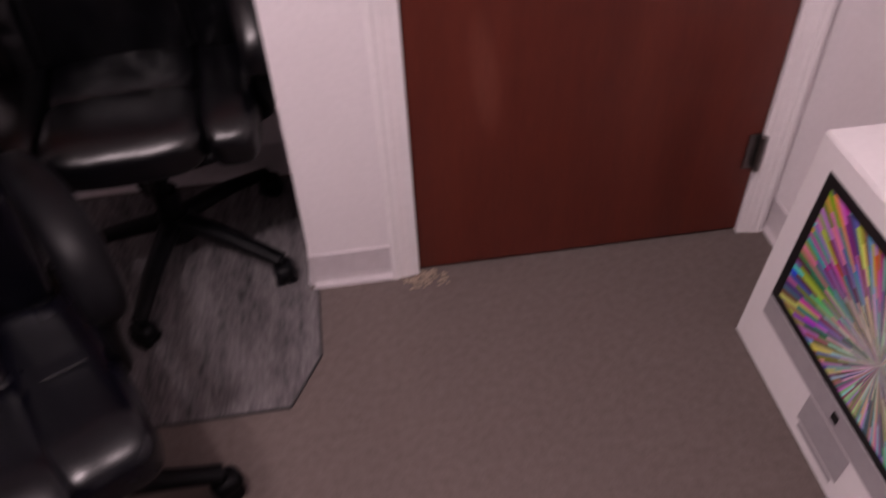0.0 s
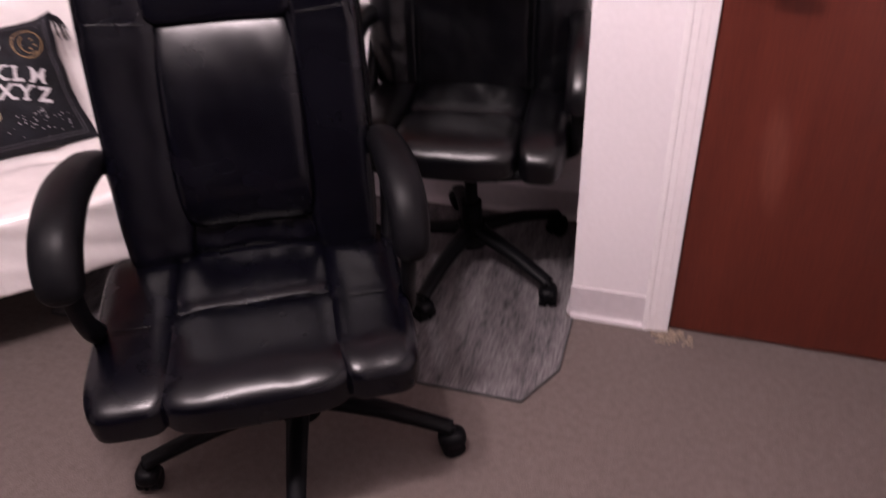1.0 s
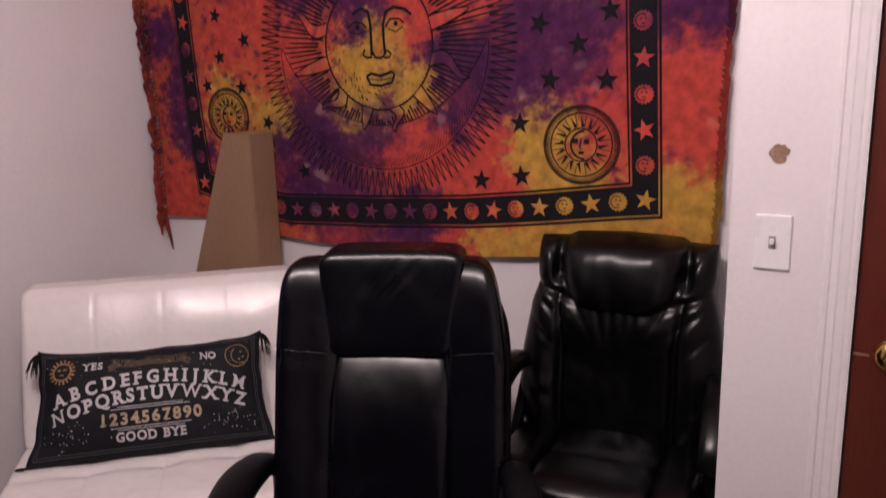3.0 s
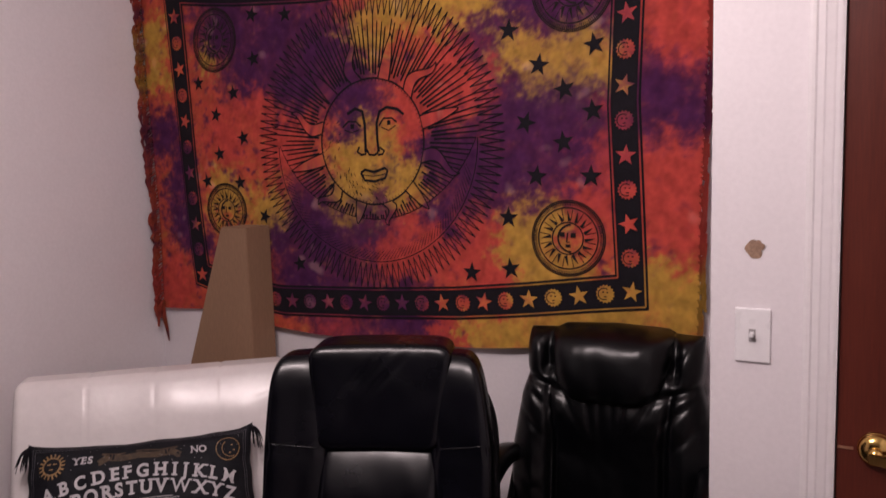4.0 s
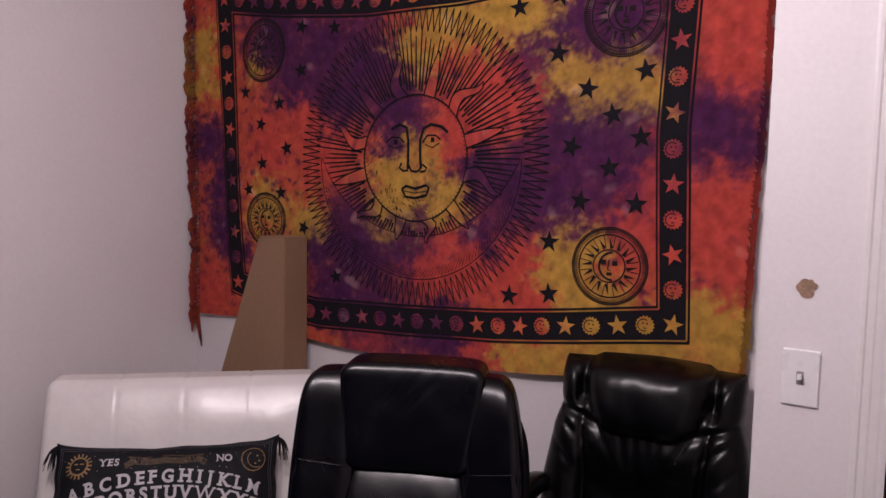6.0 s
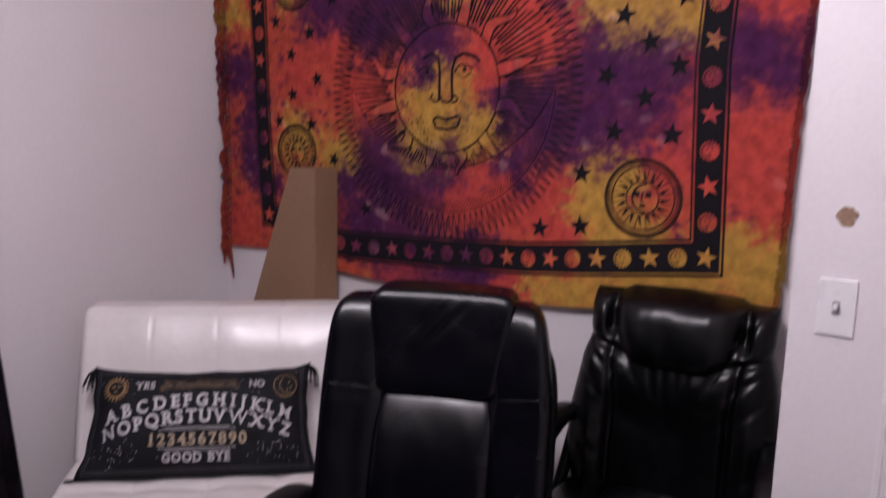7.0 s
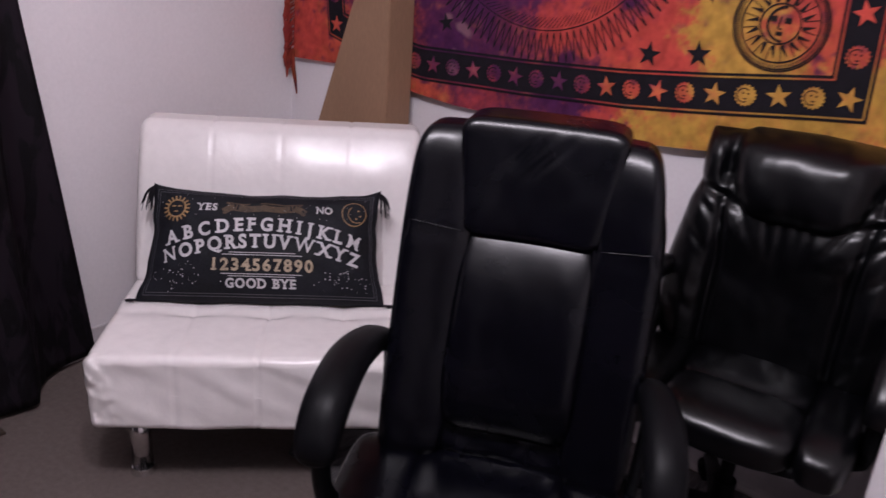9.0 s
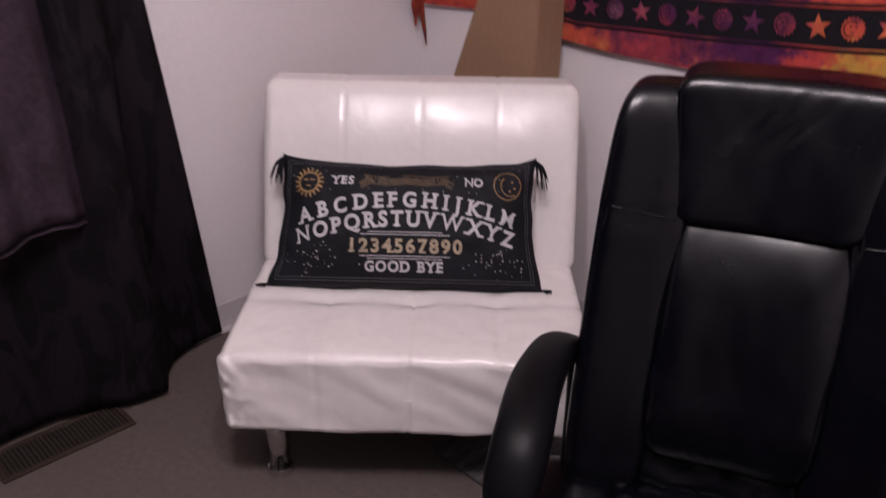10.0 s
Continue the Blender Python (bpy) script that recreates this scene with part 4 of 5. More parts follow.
border_at = patch(B_LEFT, B_RIGHT, B_BOT, B_TOP)
cloth_at = patch(C_LEFT, C_RIGHT, C_BOT, C_TOP)
PURPLE = [(-0.16, 1.96, 0.13), (0.05, 1.92, 0.13), (0.25, 1.86, 0.13), (0.38, 1.7, 0.1), (0.14, 1.76, 0.11), (-0.06, 1.81, 0.1), (1.01, 1.6, 0.14), (1.13, 1.51, 0.13), (0.95, 1.44, 0.11), (1.13, 1.64, 0.1), (0.22, 1.23, 0.15), (0.43, 1.26, 0.11), (0.16, 1.09, 0.11), (0.07, 1.25, 0.08), (0.31, 1.0, 0.11), (0.82, 1.46, 0.11), (0.7, 1.49, 0.08), (1.14, 1.92, 0.13), (1.0, 1.92, 0.08), (1.42, 1.62, 0.11), (1.4, 1.7, 0.07), (-0.52, 1.61, 0.07), (-0.45, 1.28, 0.07), (0.54, 0.98, 0.1), (-0.29, 2.2, 0.11), (-0.43, 1.5, 0.06), (0.87, 1.82, 0.08), (0.72, 1.3, 0.08), (-0.47, 1.4, 0.06), (-0.38, 1.2, 0.07), (0.52, 1.44, 0.035), (0.36, 1.6, 0.05), (-0.1, 1.12, 0.07)]
YELLOW = [(-0.55, 1.96, 0.08), (-0.53, 1.83, 0.07), (0.42, 1.46, 0.13), (0.37, 1.37, 0.11), (0.55, 1.41, 0.1), (0.57, 1.98, 0.11), (0.74, 1.96, 0.11), (0.44, 1.88, 0.08), (1.07, 1.73, 0.11), (1.2, 1.7, 0.1), (0.87, 1.96, 0.1), (-0.2, 1.35, 0.1), (-0.01, 1.31, 0.09), (-0.26, 1.85, 0.06), (1.0, 1.25, 0.1), (1.02, 1.12, 0.1), (1.12, 1.11, 0.1), (1.45, 1.08, 0.13), (1.37, 1.12, 0.08), (1.26, 1.04, 0.1), (0.94, 0.96, 0.11), (1.12, 0.98, 0.11), (0.79, 0.95, 0.06), (0.73, 1.89, 0.08), (1.17, 1.8, 0.08), (0.96, 1.78, 0.08)]
RED = [(0.77, 1.75, 0.15), (0.64, 1.64, 0.11), (0.08, 1.55, 0.11), (-0.21, 1.6, 0.11), (-0.5, 1.02, 0.11), (0.54, 1.21, 0.13), (0.67, 1.19, 0.11), (0.81, 1.22, 0.11), (1.45, 1.81, 0.17), (1.43, 1.37, 0.17), (1.21, 1.48, 0.1), (1.23, 1.37, 0.1), (0.89, 1.1, 0.1), (1.45, 1.25, 0.11), (0.3, 0.95, 0.08), (0.66, 0.96, 0.06), (-0.04, 1.67, 0.1), (-0.6, 2.18, 0.08), (-0.38, 2.15, 0.06)]
DYES = [((0.040, 0.010, 0.060), [(x, z, r * 1.56) for x, z, r in PURPLE]), ((0.43, 0.255, 0.045), [(x, z, r * 1.15) for x, z, r in YELLOW]), ((0.44, 0.056, 0.045), [(x, z, r * 1.08) for x, z, r in RED])]
BASE_DYE = (0.44, 0.074, 0.042)


def dye(x, z):
    """Dye colour at a place on the cloth: soaked patches with ragged, bleeding edges."""
    q = Vector((x * 7, z * 7, 3.0))
    dx = 0.05 * noise.noise(q) + 0.05 * noise.noise(q * 2.6) + 0.045 * noise.noise(q * 6.0) + 0.030 * noise.noise(q * 13.0) + 0.016 * noise.noise(q * 27.0)
    dz = 0.05 * noise.noise(q + Vector((9, 4, 1))) + 0.05 * noise.noise(q * 2.6 + Vector((5, 2, 8))) + 0.045 * noise.noise(q * 6.0 + Vector((1, 7, 2))) + 0.030 * noise.noise(q * 13.0 + Vector((4, 1, 6))) + 0.016 * noise.noise(q * 27.0 + Vector((2, 8, 3)))
    f1 = noise.noise(q * 3.7 + Vector((2, 2, 5))) + 0.5 * noise.noise(q * 9.0)
    f2 = noise.noise(q * 0.6 + Vector((8, 1, 1)))
    fleck = {True: 2.2 * max(0, f1 - 0.22 - 0.25 * f2) ** 1.5, False: 0.5 * max(0, -f1 - 0.3) ** 1.5}
    tot, c = 0.22, np.array(BASE_DYE) * 0.22
    for col, spots in DYES:
        w = 0.0
        for sx, sz, r in spots:
            d2 = ((x + dx - sx) ** 2 + (z + dz - sz) ** 2) / (r * r)
            if d2 < 6:
                w = max(w, math.exp(-1.1 * d2))
        w = w ** 3.6 * 5.0 + fleck[col[2] > 0.05]
        c = c + np.array(col) * w
        tot += w
    c = c / tot
    k = 1 + 0.35 * noise.noise(q * 4.3) + 0.2 * noise.noise(q * 11)
    pale = max(0, noise.noise(q * 0.8 + Vector((3, 3, 3))) * noise.noise(q * 3.1) * 3 - 0.62)
    c = c * k + np.array((0.24, 0.16, 0.13)) * min(0.5, pale)
    return (*np.clip(c, 0.004, 0.9), 1.0)


DYED = bpy.data.materials.new("tie_dyed_cotton")
DYED.use_nodes = True
n, l = DYED.node_tree.nodes, DYED.node_tree.links
ca = n.new("ShaderNodeVertexColor")
ca.layer_name = "dye"
tc = n.new("ShaderNodeTexCoord")
weave = n.new("ShaderNodeTexNoise")
weave.inputs["Scale"].default_value = 380
weave.inputs["Detail"].default_value = 2
l.new(tc.outputs["Object"], weave.inputs["Vector"])
mx = n.new("ShaderNodeMix")
mx.data_type, mx.blend_type = "RGBA", "MULTIPLY"
mx.inputs["Factor"].default_value = 0.5
l.new(ca.outputs["Color"], mx.inputs["A"])
l.new(weave.outputs["Color"], mx.inputs["B"])
sc = n.new("ShaderNodeMapRange")
sc.inputs["To Min"].default_value, sc.inputs["To Max"].default_value = 0.7, 1.2
l.new(weave.outputs[0], sc.inputs["Value"])
l.new(sc.outputs[0], mx.inputs["B"])
l.new(mx.outputs["Result"], n["Principled BSDF"].inputs["Base Color"])
n["Principled BSDF"].inputs["Roughness"].default_value = 0.9
n["Principled BSDF"].inputs["Specular IOR Level"].default_value = 0.15
bp = n.new("ShaderNodeBump")
bp.inputs["Strength"].default_value, bp.inputs["Distance"].default_value = 0.3, 0.001
l.new(weave.outputs[0], bp.inputs["Height"])
l.new(bp.outputs[0], n["Principled BSDF"].inputs["Normal"])


def dyed_part(name, bm, parent, label="", gain=1.0):
    ob = part(name, bm, DYED, parent, label)
    me = ob.data
    layer = me.color_attributes.new("dye", "FLOAT_COLOR", "POINT")
    for i, v in enumerate(me.vertices):
        c = dye(v.co.x, v.co.z)
        layer.data[i].color = (c[0] * gain, c[1] * gain, c[2] * gain, 1)
    return ob


def on(x, z, lift):
    return Vector((x, cloth_y(x, z) - lift, z))


def stroke(bm, pts, w0, w1=None, lift=0.0025):
    """A flat inked line over the cloth, tapering from w0 to w1."""
    w1 = w0 if w1 is None else w1
    prev = None
    k = len(pts) - 1
    for i, (x, z) in enumerate(pts):
        xa, za = pts[max(0, i - 1)]
        xb, zb = pts[min(k, i + 1)]
        d = math.hypot(xb - xa, zb - za) or 1
        w = (w0 + (w1 - w0) * i / max(1, k)) / 2
        nx, nz = -(zb - za) / d * w, (xb - xa) / d * w
        cur = (bm.verts.new(on(x + nx, z + nz, lift)), bm.verts.new(on(x - nx, z - nz, lift)))
        if prev:
            bm.faces.new((prev[0], cur[0], cur[1], prev[1]))
        prev = cur
    return bm


def fan(bm, cx, cz, outline, lift):
    c = bm.verts.new(on(cx, cz, lift))
    vs = [bm.verts.new(on(x, z, lift)) for x, z in outline]
    for i in range(len(vs)):
        bm.faces.new((c, vs[i], vs[(i + 1) % len(vs)]))
    return bm


def star_shape(cx, cz, r, turn, k=0.42):
    return [(cx + (r if i % 2 == 0 else r * k) * math.sin(turn + math.pi * i / 5), cz + (r if i % 2 == 0 else r * k) * math.cos(turn + math.pi * i / 5)) for i in range(10)]


def round_shape(cx, cz, r, teeth=0, depth=0.0, n=24):
    return [(cx + r * (1 + (depth if i % 2 else 0)) * math.cos(2 * math.pi * i / n), cz + r * (1 + (depth if i % 2 else 0)) * math.sin(2 * math.pi * i / n)) for i in range(n)]


def arc(cx, cz, r, a0, a1, n=24):
    return [(cx + r * math.cos(a0 + (a1 - a0) * i / n), cz + r * math.sin(a0 + (a1 - a0) * i / n)) for i in range(n + 1)]


tp = thing("tapestry", pose(0, 0, 0), "orange, purple and yellow tie-dyed sun tapestry hung on the wall", "tapestry")
NS, NT = 460, 310


def cloth_point(s, t):
    x, z = cloth_at(s, t)
    return on(x, z, 0)


bm = sheet([i / NS for i in range(NS + 1)], [j / NT for j in range(NT + 1)], cloth_point)
dyed_part("cloth", bm, tp)

# black border band with pale outlines and a row of stars and suns
EW, EH = 0.052, 0.092
band = bmesh.new()
for s0, s1, t0, t1, ns, nt in ((0, 1, 0, EH, 90, 6), (0, 1, 1 - EH, 1, 90, 6), (0, EW, EH, 1 - EH, 5, 60), (1 - EW, 1, EH, 1 - EH, 5, 60)):
    g = [[band.verts.new(on(*border_at(s0 + (s1 - s0) * i / ns, t0 + (t1 - t0) * j / nt), 0.002)) for i in range(ns + 1)] for j in range(nt + 1)]
    for j in range(nt):
        for i in range(ns):
            band.faces.new((g[j][i], g[j][i + 1], g[j + 1][i + 1], g[j + 1][i]))
part("border_band", band, TAPEBLACK, tp, "black printed border band")


def ring_line(es, et, w):
    bm = bmesh.new()
    for seg in (((es, et), (1 - es, et)), ((1 - es, et), (1 - es, 1 - et)), ((1 - es, 1 - et), (es, 1 - et)), ((es, 1 - et), (es, et))):
        (sa, ta), (sb, tb) = seg
        stroke(bm, [border_at(sa + (sb - sa) * i / 60, ta + (tb - ta) * i / 60) for i in range(61)], w, w, 0.0035)
    return bm


dyed_part("border_line", ring_line(0.0045, 0.008, 0.0045), tp, gain=0.8)
dyed_part("border_line", ring_line(EW - 0.0045, EH - 0.008, 0.0045), tp, gain=0.8)


def ornament(s, t, kind, turn):
    x, z = border_at(s, t)
    bm = bmesh.new()
    if kind == 0:
        fan(bm, x, z, star_shape(x, z, 0.030, turn, 0.40), 0.0035)
        return dyed_part("border_star", bm, tp, gain=1.15)
    fan(bm, x, z, round_shape(x, z, 0.0225, 0, 0.22, 32), 0.0035)
    ob = dyed_part("border_sun", bm, tp, gain=1.0)
    ink = bmesh.new()
    stroke(ink, arc(x - 0.003, z, 0.0165, 0.9, 5.2, 12), 0.003, 0.003, 0.0045)
    stroke(ink, [(x - 0.008, z + 0.005), (x - 0.003, z + 0.005)], 0.004, 0.004, 0.0045)
    stroke(ink, [(x + 0.004, z + 0.005), (x + 0.009, z + 0.004)], 0.004, 0.004, 0.0045)
    stroke(ink, [(x - 0.004, z - 0.008), (x + 0.005, z - 0.008)], 0.003, 0.003, 0.0045)
    part("ink_mark", ink, TAPEBLACK, ob)
    return ob


NX, NZ = 22, 11
for i in range(NX + 1):
    s = EW / 2 + (1 - EW) * i / NX
    ornament(s, EH / 2, i % 2, 0.2 * math.sin(i * 2.1))
    ornament(s, 1 - EH / 2, i % 2, 0.3 * math.sin(i * 1.7))
for j in range(1, NZ):
    t = EH / 2 + (1 - EH) * j / NZ
    ornament(EW / 2, t, j % 2, 0.3 * math.sin(j * 1.3))
    ornament(1 - EW / 2, t, j % 2, 0.3 * math.sin(j * 2.3))

# the large sun: toothed ring, straight strokes, flames and a plain marked disc
SX, SZ, RF, RR = 0.452, 1.540, 0.202, 0.478
sun = bmesh.new()
rnd = random.Random(11)
TEETH = 116
zig = []
for i in range(TEETH * 2 + 1):
    a = math.pi * i / TEETH
    r = RR * (1.0 if i % 2 else 0.83)
    zig.append((SX + r * math.cos(a), SZ + r * math.sin(a)))
for a, b in zip(zig, zig[1:]):
    stroke(sun, [a, b], 0.0034)


def crescent_r(a):
    """Distance from the disc's middle to the crescent's inner edge."""
    return 0.171 * math.sin(a) + math.sqrt(0.421 ** 2 - (0.171 * math.cos(a)) ** 2)


for i in range(132):
    a = 2 * math.pi * (i + rnd.uniform(-0.2, 0.2)) / 132
    r1 = RR * rnd.uniform(0.74, 0.92)
    r0 = RF * rnd.uniform(1.04, 1.2)
    if math.sin(a) < 0:
        r1 = min(r1, crescent_r(a))
        r0 = min(r0, r1 - 0.01)
    stroke(sun, [(SX + (r0 + (r1 - r0) * k / 4) * math.cos(a), SZ + (r0 + (r1 - r0) * k / 4) * math.sin(a)) for k in range(5)], 0.0068, 0.0034)
for i in range(12):
    flames = bmesh.new()
    a0 = 2 * math.pi * (i + 0.5) / 12
    wavy = 0.07 if i % 2 else 0.0
    edges = []
    for side in (-1, 1):
        line = []
        for k in range(13):
            f = k / 12
            a = a0 + side * 0.105 * (1 - f) ** 0.8 + wavy * math.sin(f * 5.5)
            r = RF * 1.01 + (0.140 if math.sin(a0) > 0 else min(0.140, crescent_r(a0) - RF + 0.02)) * f
            line.append((SX + r * math.cos(a), SZ + r * math.sin(a)))
        edges.append(line)
        stroke(sun, line, 0.0055, 0.0035, 0.0050)
    for k in range(12):
        flames.faces.new([flames.verts.new(on(*p, 0.0038)) for p in (edges[0][k], edges[1][k], edges[1][k + 1], edges[0][k + 1])])
    dyed_part("flame_print", flames, tp, gain=1.05)
stroke(sun, arc(SX, SZ, RF, 0, 2 * math.pi, 72), 0.0058)
for i in range(90):
    a = 2 * math.pi * i / 90
    stroke(sun, [(SX + RF * 0.955 * math.cos(a), SZ + RF * 0.955 * math.sin(a)), (SX + RF * math.cos(a), SZ + RF * math.sin(a))], 0.002)
# crescent and its hatching round the lower half
stroke(sun, arc(SX, SZ, RR * 0.815, math.radians(-180), 0, 60), 0.0030)
stroke(sun, arc(SX, SZ + 0.171, 0.421, math.radians(-156), math.radians(-24), 60), 0.0026)
for i in range(70):
    a = math.radians(-165 + 150 * i / 70)
    stroke(sun, [(SX + RR * 0.80 * math.cos(a), SZ + RR * 0.80 * math.sin(a)), (SX + RR * 0.74 * math.cos(a + 0.09), SZ + RR * 0.74 * math.sin(a + 0.09))], 0.0022, 0.0010)
# plain bars and loops on the disc, in hundredths of its radius
for pts, w in (
    ([(-47, 46), (-31, 54), (-18, 49), (-14.5, 29), (-14.5, 0), (-15, -17)], 0.0100),
    ([(62, 40), (50, 49), (29, 53), (15, 47), (8.5, 29), (9, 0), (11, -16)], 0.0095),
    ([(-13, -11), (-8, -20), (2, -21), (8, -18), (11, -10)], 0.0075),
    ([(-27, -7), (-31, -15), (-24, -20), (-14, -19)], 0.0070),
    ([(13, -9), (22, -15), (18, -20), (9, -21)], 0.0070),
    ([(-57, 25), (-46, 34), (-31, 33), (-22, 25)], 0.0060),
    ([(-54, 21), (-40, 16), (-26, 20)], 0.0035),
    ([(13, 25), (22, 36), (38, 36), (48, 29)], 0.0060),
    ([(18, 22), (32, 17), (46, 24)], 0.0035),
    ([(-42, 26), (-35, 26)], 0.0150),
    ([(29, 29), (36, 29)], 0.0150),
    ([(-26, -49), (-18, -44), (0, -48), (22, -42), (27, -46), (22, -58), (0, -63), (-19, -61), (-26, -49)], 0.0085),
    ([(-22, -52), (0, -55), (22, -51)], 0.0030),
):
    stroke(sun, [(SX + RF * x / 100, SZ + RF * z / 100) for x, z in pts], w)
for i in range(60):
    a = rnd.uniform(math.radians(150), math.radians(285))
    r = RF * rnd.uniform(0.62, 0.93)
    x, z = SX + r * math.cos(a), SZ + r * math.sin(a)
    stroke(sun, [(x, z), (x + 0.012 * math.cos(a + 1), z + 0.012 * math.sin(a + 1))], 0.0022)
part("sun_print", sun, TAPEBLACK, tp, "black line print of a large rayed sun")


def medallion(cx, cz, r):
    bm = bmesh.new()
    for k in (1.0, 0.955):
        stroke(bm, arc(cx, cz, r * k, 0, 2 * math.pi, 48), 0.0030)
    for i in range(120):
        a = 2 * math.pi * i / 120
        stroke(bm, [(cx + r * 0.86 * math.cos(a), cz + r * 0.86 * math.sin(a)), (cx + r * math.cos(a), cz + r * math.sin(a))], 0.0024, 0.0020)
    stroke(bm, arc(cx, cz, r * 0.81, 0, 2 * math.pi, 40), 0.004)
    for i in range(16):
        a = 2 * math.pi * i / 16
        stroke(bm, [(cx + r * 0.46 * math.cos(a - 0.12), cz + r * 0.46 * math.sin(a - 0.12)), (cx + r * 0.72 * math.cos(a), cz + r * 0.72 * math.sin(a))], 0.010, 0.0015)
        stroke(bm, [(cx + r * 0.5 * math.cos(a + 0.2), cz + r * 0.5 * math.sin(a + 0.2)), (cx + r * 0.78 * math.cos(a + 0.2), cz + r * 0.78 * math.sin(a + 0.2))], 0.0022)
    stroke(bm, arc(cx, cz, r * 0.42, 0, 2 * math.pi, 32), 0.004)
    stroke(bm, arc(cx + r * 0.1, cz, r * 0.36, 1.6, 4.7, 16), 0.006)
    for x, z, w in ((-0.16, 0.1, 0.012), (0.14, 0.08, 0.012), (0.0, -0.2, 0.008)):
        stroke(bm, [(cx + (x - 0.06) * r, cz + z * r), (cx + (x + 0.08) * r, cz + z * r)], w * r / 0.1)
    stroke(bm, [(cx, cz + r * 0.15), (cx - r * 0.03, cz - r * 0.1), (cx + r * 0.05, cz - r * 0.1)], 0.004)
    part("medallion_print", bm, TAPEFADED, tp, "faded black line print of a round sun medallion")


medallion(1.121, 1.245, 0.108)
medallion(1.137, 1.935, 0.118)
medallion(-0.218, 1.925, 0.112)
medallion(-0.205, 1.315, 0.098)
rnd = random.Random(8)
for x, z in ((0.822, 1.975), (0.952, 1.997), (1.201, 1.777), (1.036, 1.735), (1.113, 1.662), (1.196, 1.599), (0.994, 1.575), (1.11, 1.516), (1.028, 1.422), (1.19, 1.419), (0.937, 1.302), (0.81, 1.133), (0.943, 1.151), (-0.225, 1.661), (-0.1, 1.574), (-0.219, 1.52), (-0.293, 1.423), (-0.129, 1.415), (-0.313, 1.78), (-0.029, 1.993), (0.111, 1.98), (-0.032, 1.844), (-0.132, 1.733), (-0.016, 1.295), (0.138, 1.133), (0.947, 1.838)):
    r = 0.030 if x < 0.2 else 0.034
    bm = bmesh.new()
    fan(bm, x, z, star_shape(x, z, r, rnd.uniform(-0.25, 0.35), 0.40), 0.003)
    part("star_print", bm, TAPEBLACK, tp)

# knotted fringe down both sides
for side, edge_s, count in ((-1, 0.0, 170), (1, 1.0, 80)):
    rnd = random.Random(20 + side)
    fr_bm = bmesh.new()
    for i in range(count):
        x, z = cloth_at(edge_s, (i + rnd.uniform(0, 0.8)) / count)
        ln_ = rnd.uniform(0.045, 0.085)
        o = rnd.uniform(-0.008, -0.001) if side < 0 else rnd.uniform(0.002, 0.014)
        out = rnd.uniform(0.006, 0.040) if side < 0 else 0.004
        y = cloth_y(x, z) - 0.002
        path = [(x - side * 0.004, y, z), (x + o, y - out * 0.8, z - ln_ * 0.25), (x + o * 0.7, y - out, z - ln_ * 0.55), (x + o * rnd.uniform(0.3, 1.3), y - out * rnd.uniform(0.7, 1.1), z - ln_)]
        prev = None
        for k, (px, py, pz) in enumerate(path):
            w = (0.0050, 0.0048, 0.0075, 0.0036)[k]
            px = max(px, XL + 0.004 + w)
            ring_ = [fr_bm.verts.new((px + w * math.cos(b), py + w * math.sin(b), pz)) for b in (0, 2.1, 4.2)]
            if prev:
                for b in range(3):
                    fr_bm.faces.new((prev[b], prev[(b + 1) % 3], ring_[(b + 1) % 3], ring_[b]))
            prev = ring_
    tagged(dyed_part("fringe", fr_bm, tp, gain=0.52), kind="stuff")
tail = sweep([(-0.575, cloth_y(-0.575, 0.93) - 0.004, 0.96, 0.012, 0.004), (-0.566, -0.035, 0.90, 0.010, 0.006), (-0.552, -0.036, 0.845, 0.006, 0.005), (-0.543, -0.037, 0.800, 0.002, 0.002)], 8)
dyed_part("corner_tassel", tail, tp, gain=0.5)

# ---- printed cushion on the white chair ----
PW, PH, PT = 0.652, 0.328, 0.068
PILLOW = SOFA @ pose(-0.424, -0.615, 0.405) @ pose(0, 0, 0, -30, 0, 0)


def pil(x, h, side, lift=0.0):
    """A place on the cushion: x across, h up, both -1 to 1."""
    pinch = 1 - 0.060 * (1 - h * h) * abs(x) ** 3 + 0.022 * noise.noise(Vector((h * 3, x * 0.5, 4))) * abs(x) ** 3
    pin2 = 1 - (0.15 * (1 - x * x) ** 0.7 + 0.06 * noise.noise(Vector((x * 3.2, 1, 2)))) * max(0, h) ** 3
    t = PT * (max(0, 1 - abs(x) ** 3.0) ** 0.6) * (max(0, 1 - abs(h) ** 2.6) ** 0.6) + 0.004
    wob = 0.005 * noise.noise(Vector((x * 4, h * 3, side))) + 0.0035 * noise.noise(Vector((x * 11, h * 5, side + 3)))
    return Vector((x * pinch * PW / 2 * (1 - 0.035 * h), side * (t + wob + lift) - 0.0, PH / 2 + h * pin2 * PH / 2))


pw = thing("throw_pillow", PILLOW, "black oblong printed cushion leaning against the white chair back", "throw pillow")
us = [math.sin(math.pi / 2 * (-1 + 2 * i / 150)) for i in range(151)]
vs_ = [math.sin(math.pi / 2 * (-1 + 2 * j / 80)) for j in range(81)]
cover = merge(sheet(us, vs_, lambda u, v: pil(u, v, -1)), sheet(us, vs_, lambda u, v: pil(u, v, 1)))
bmesh.ops.remove_doubles(cover, verts=cover.verts[:], dist=0.0001)
part("cover", cover, PILLOWCLOTH, pw, smooth=True)


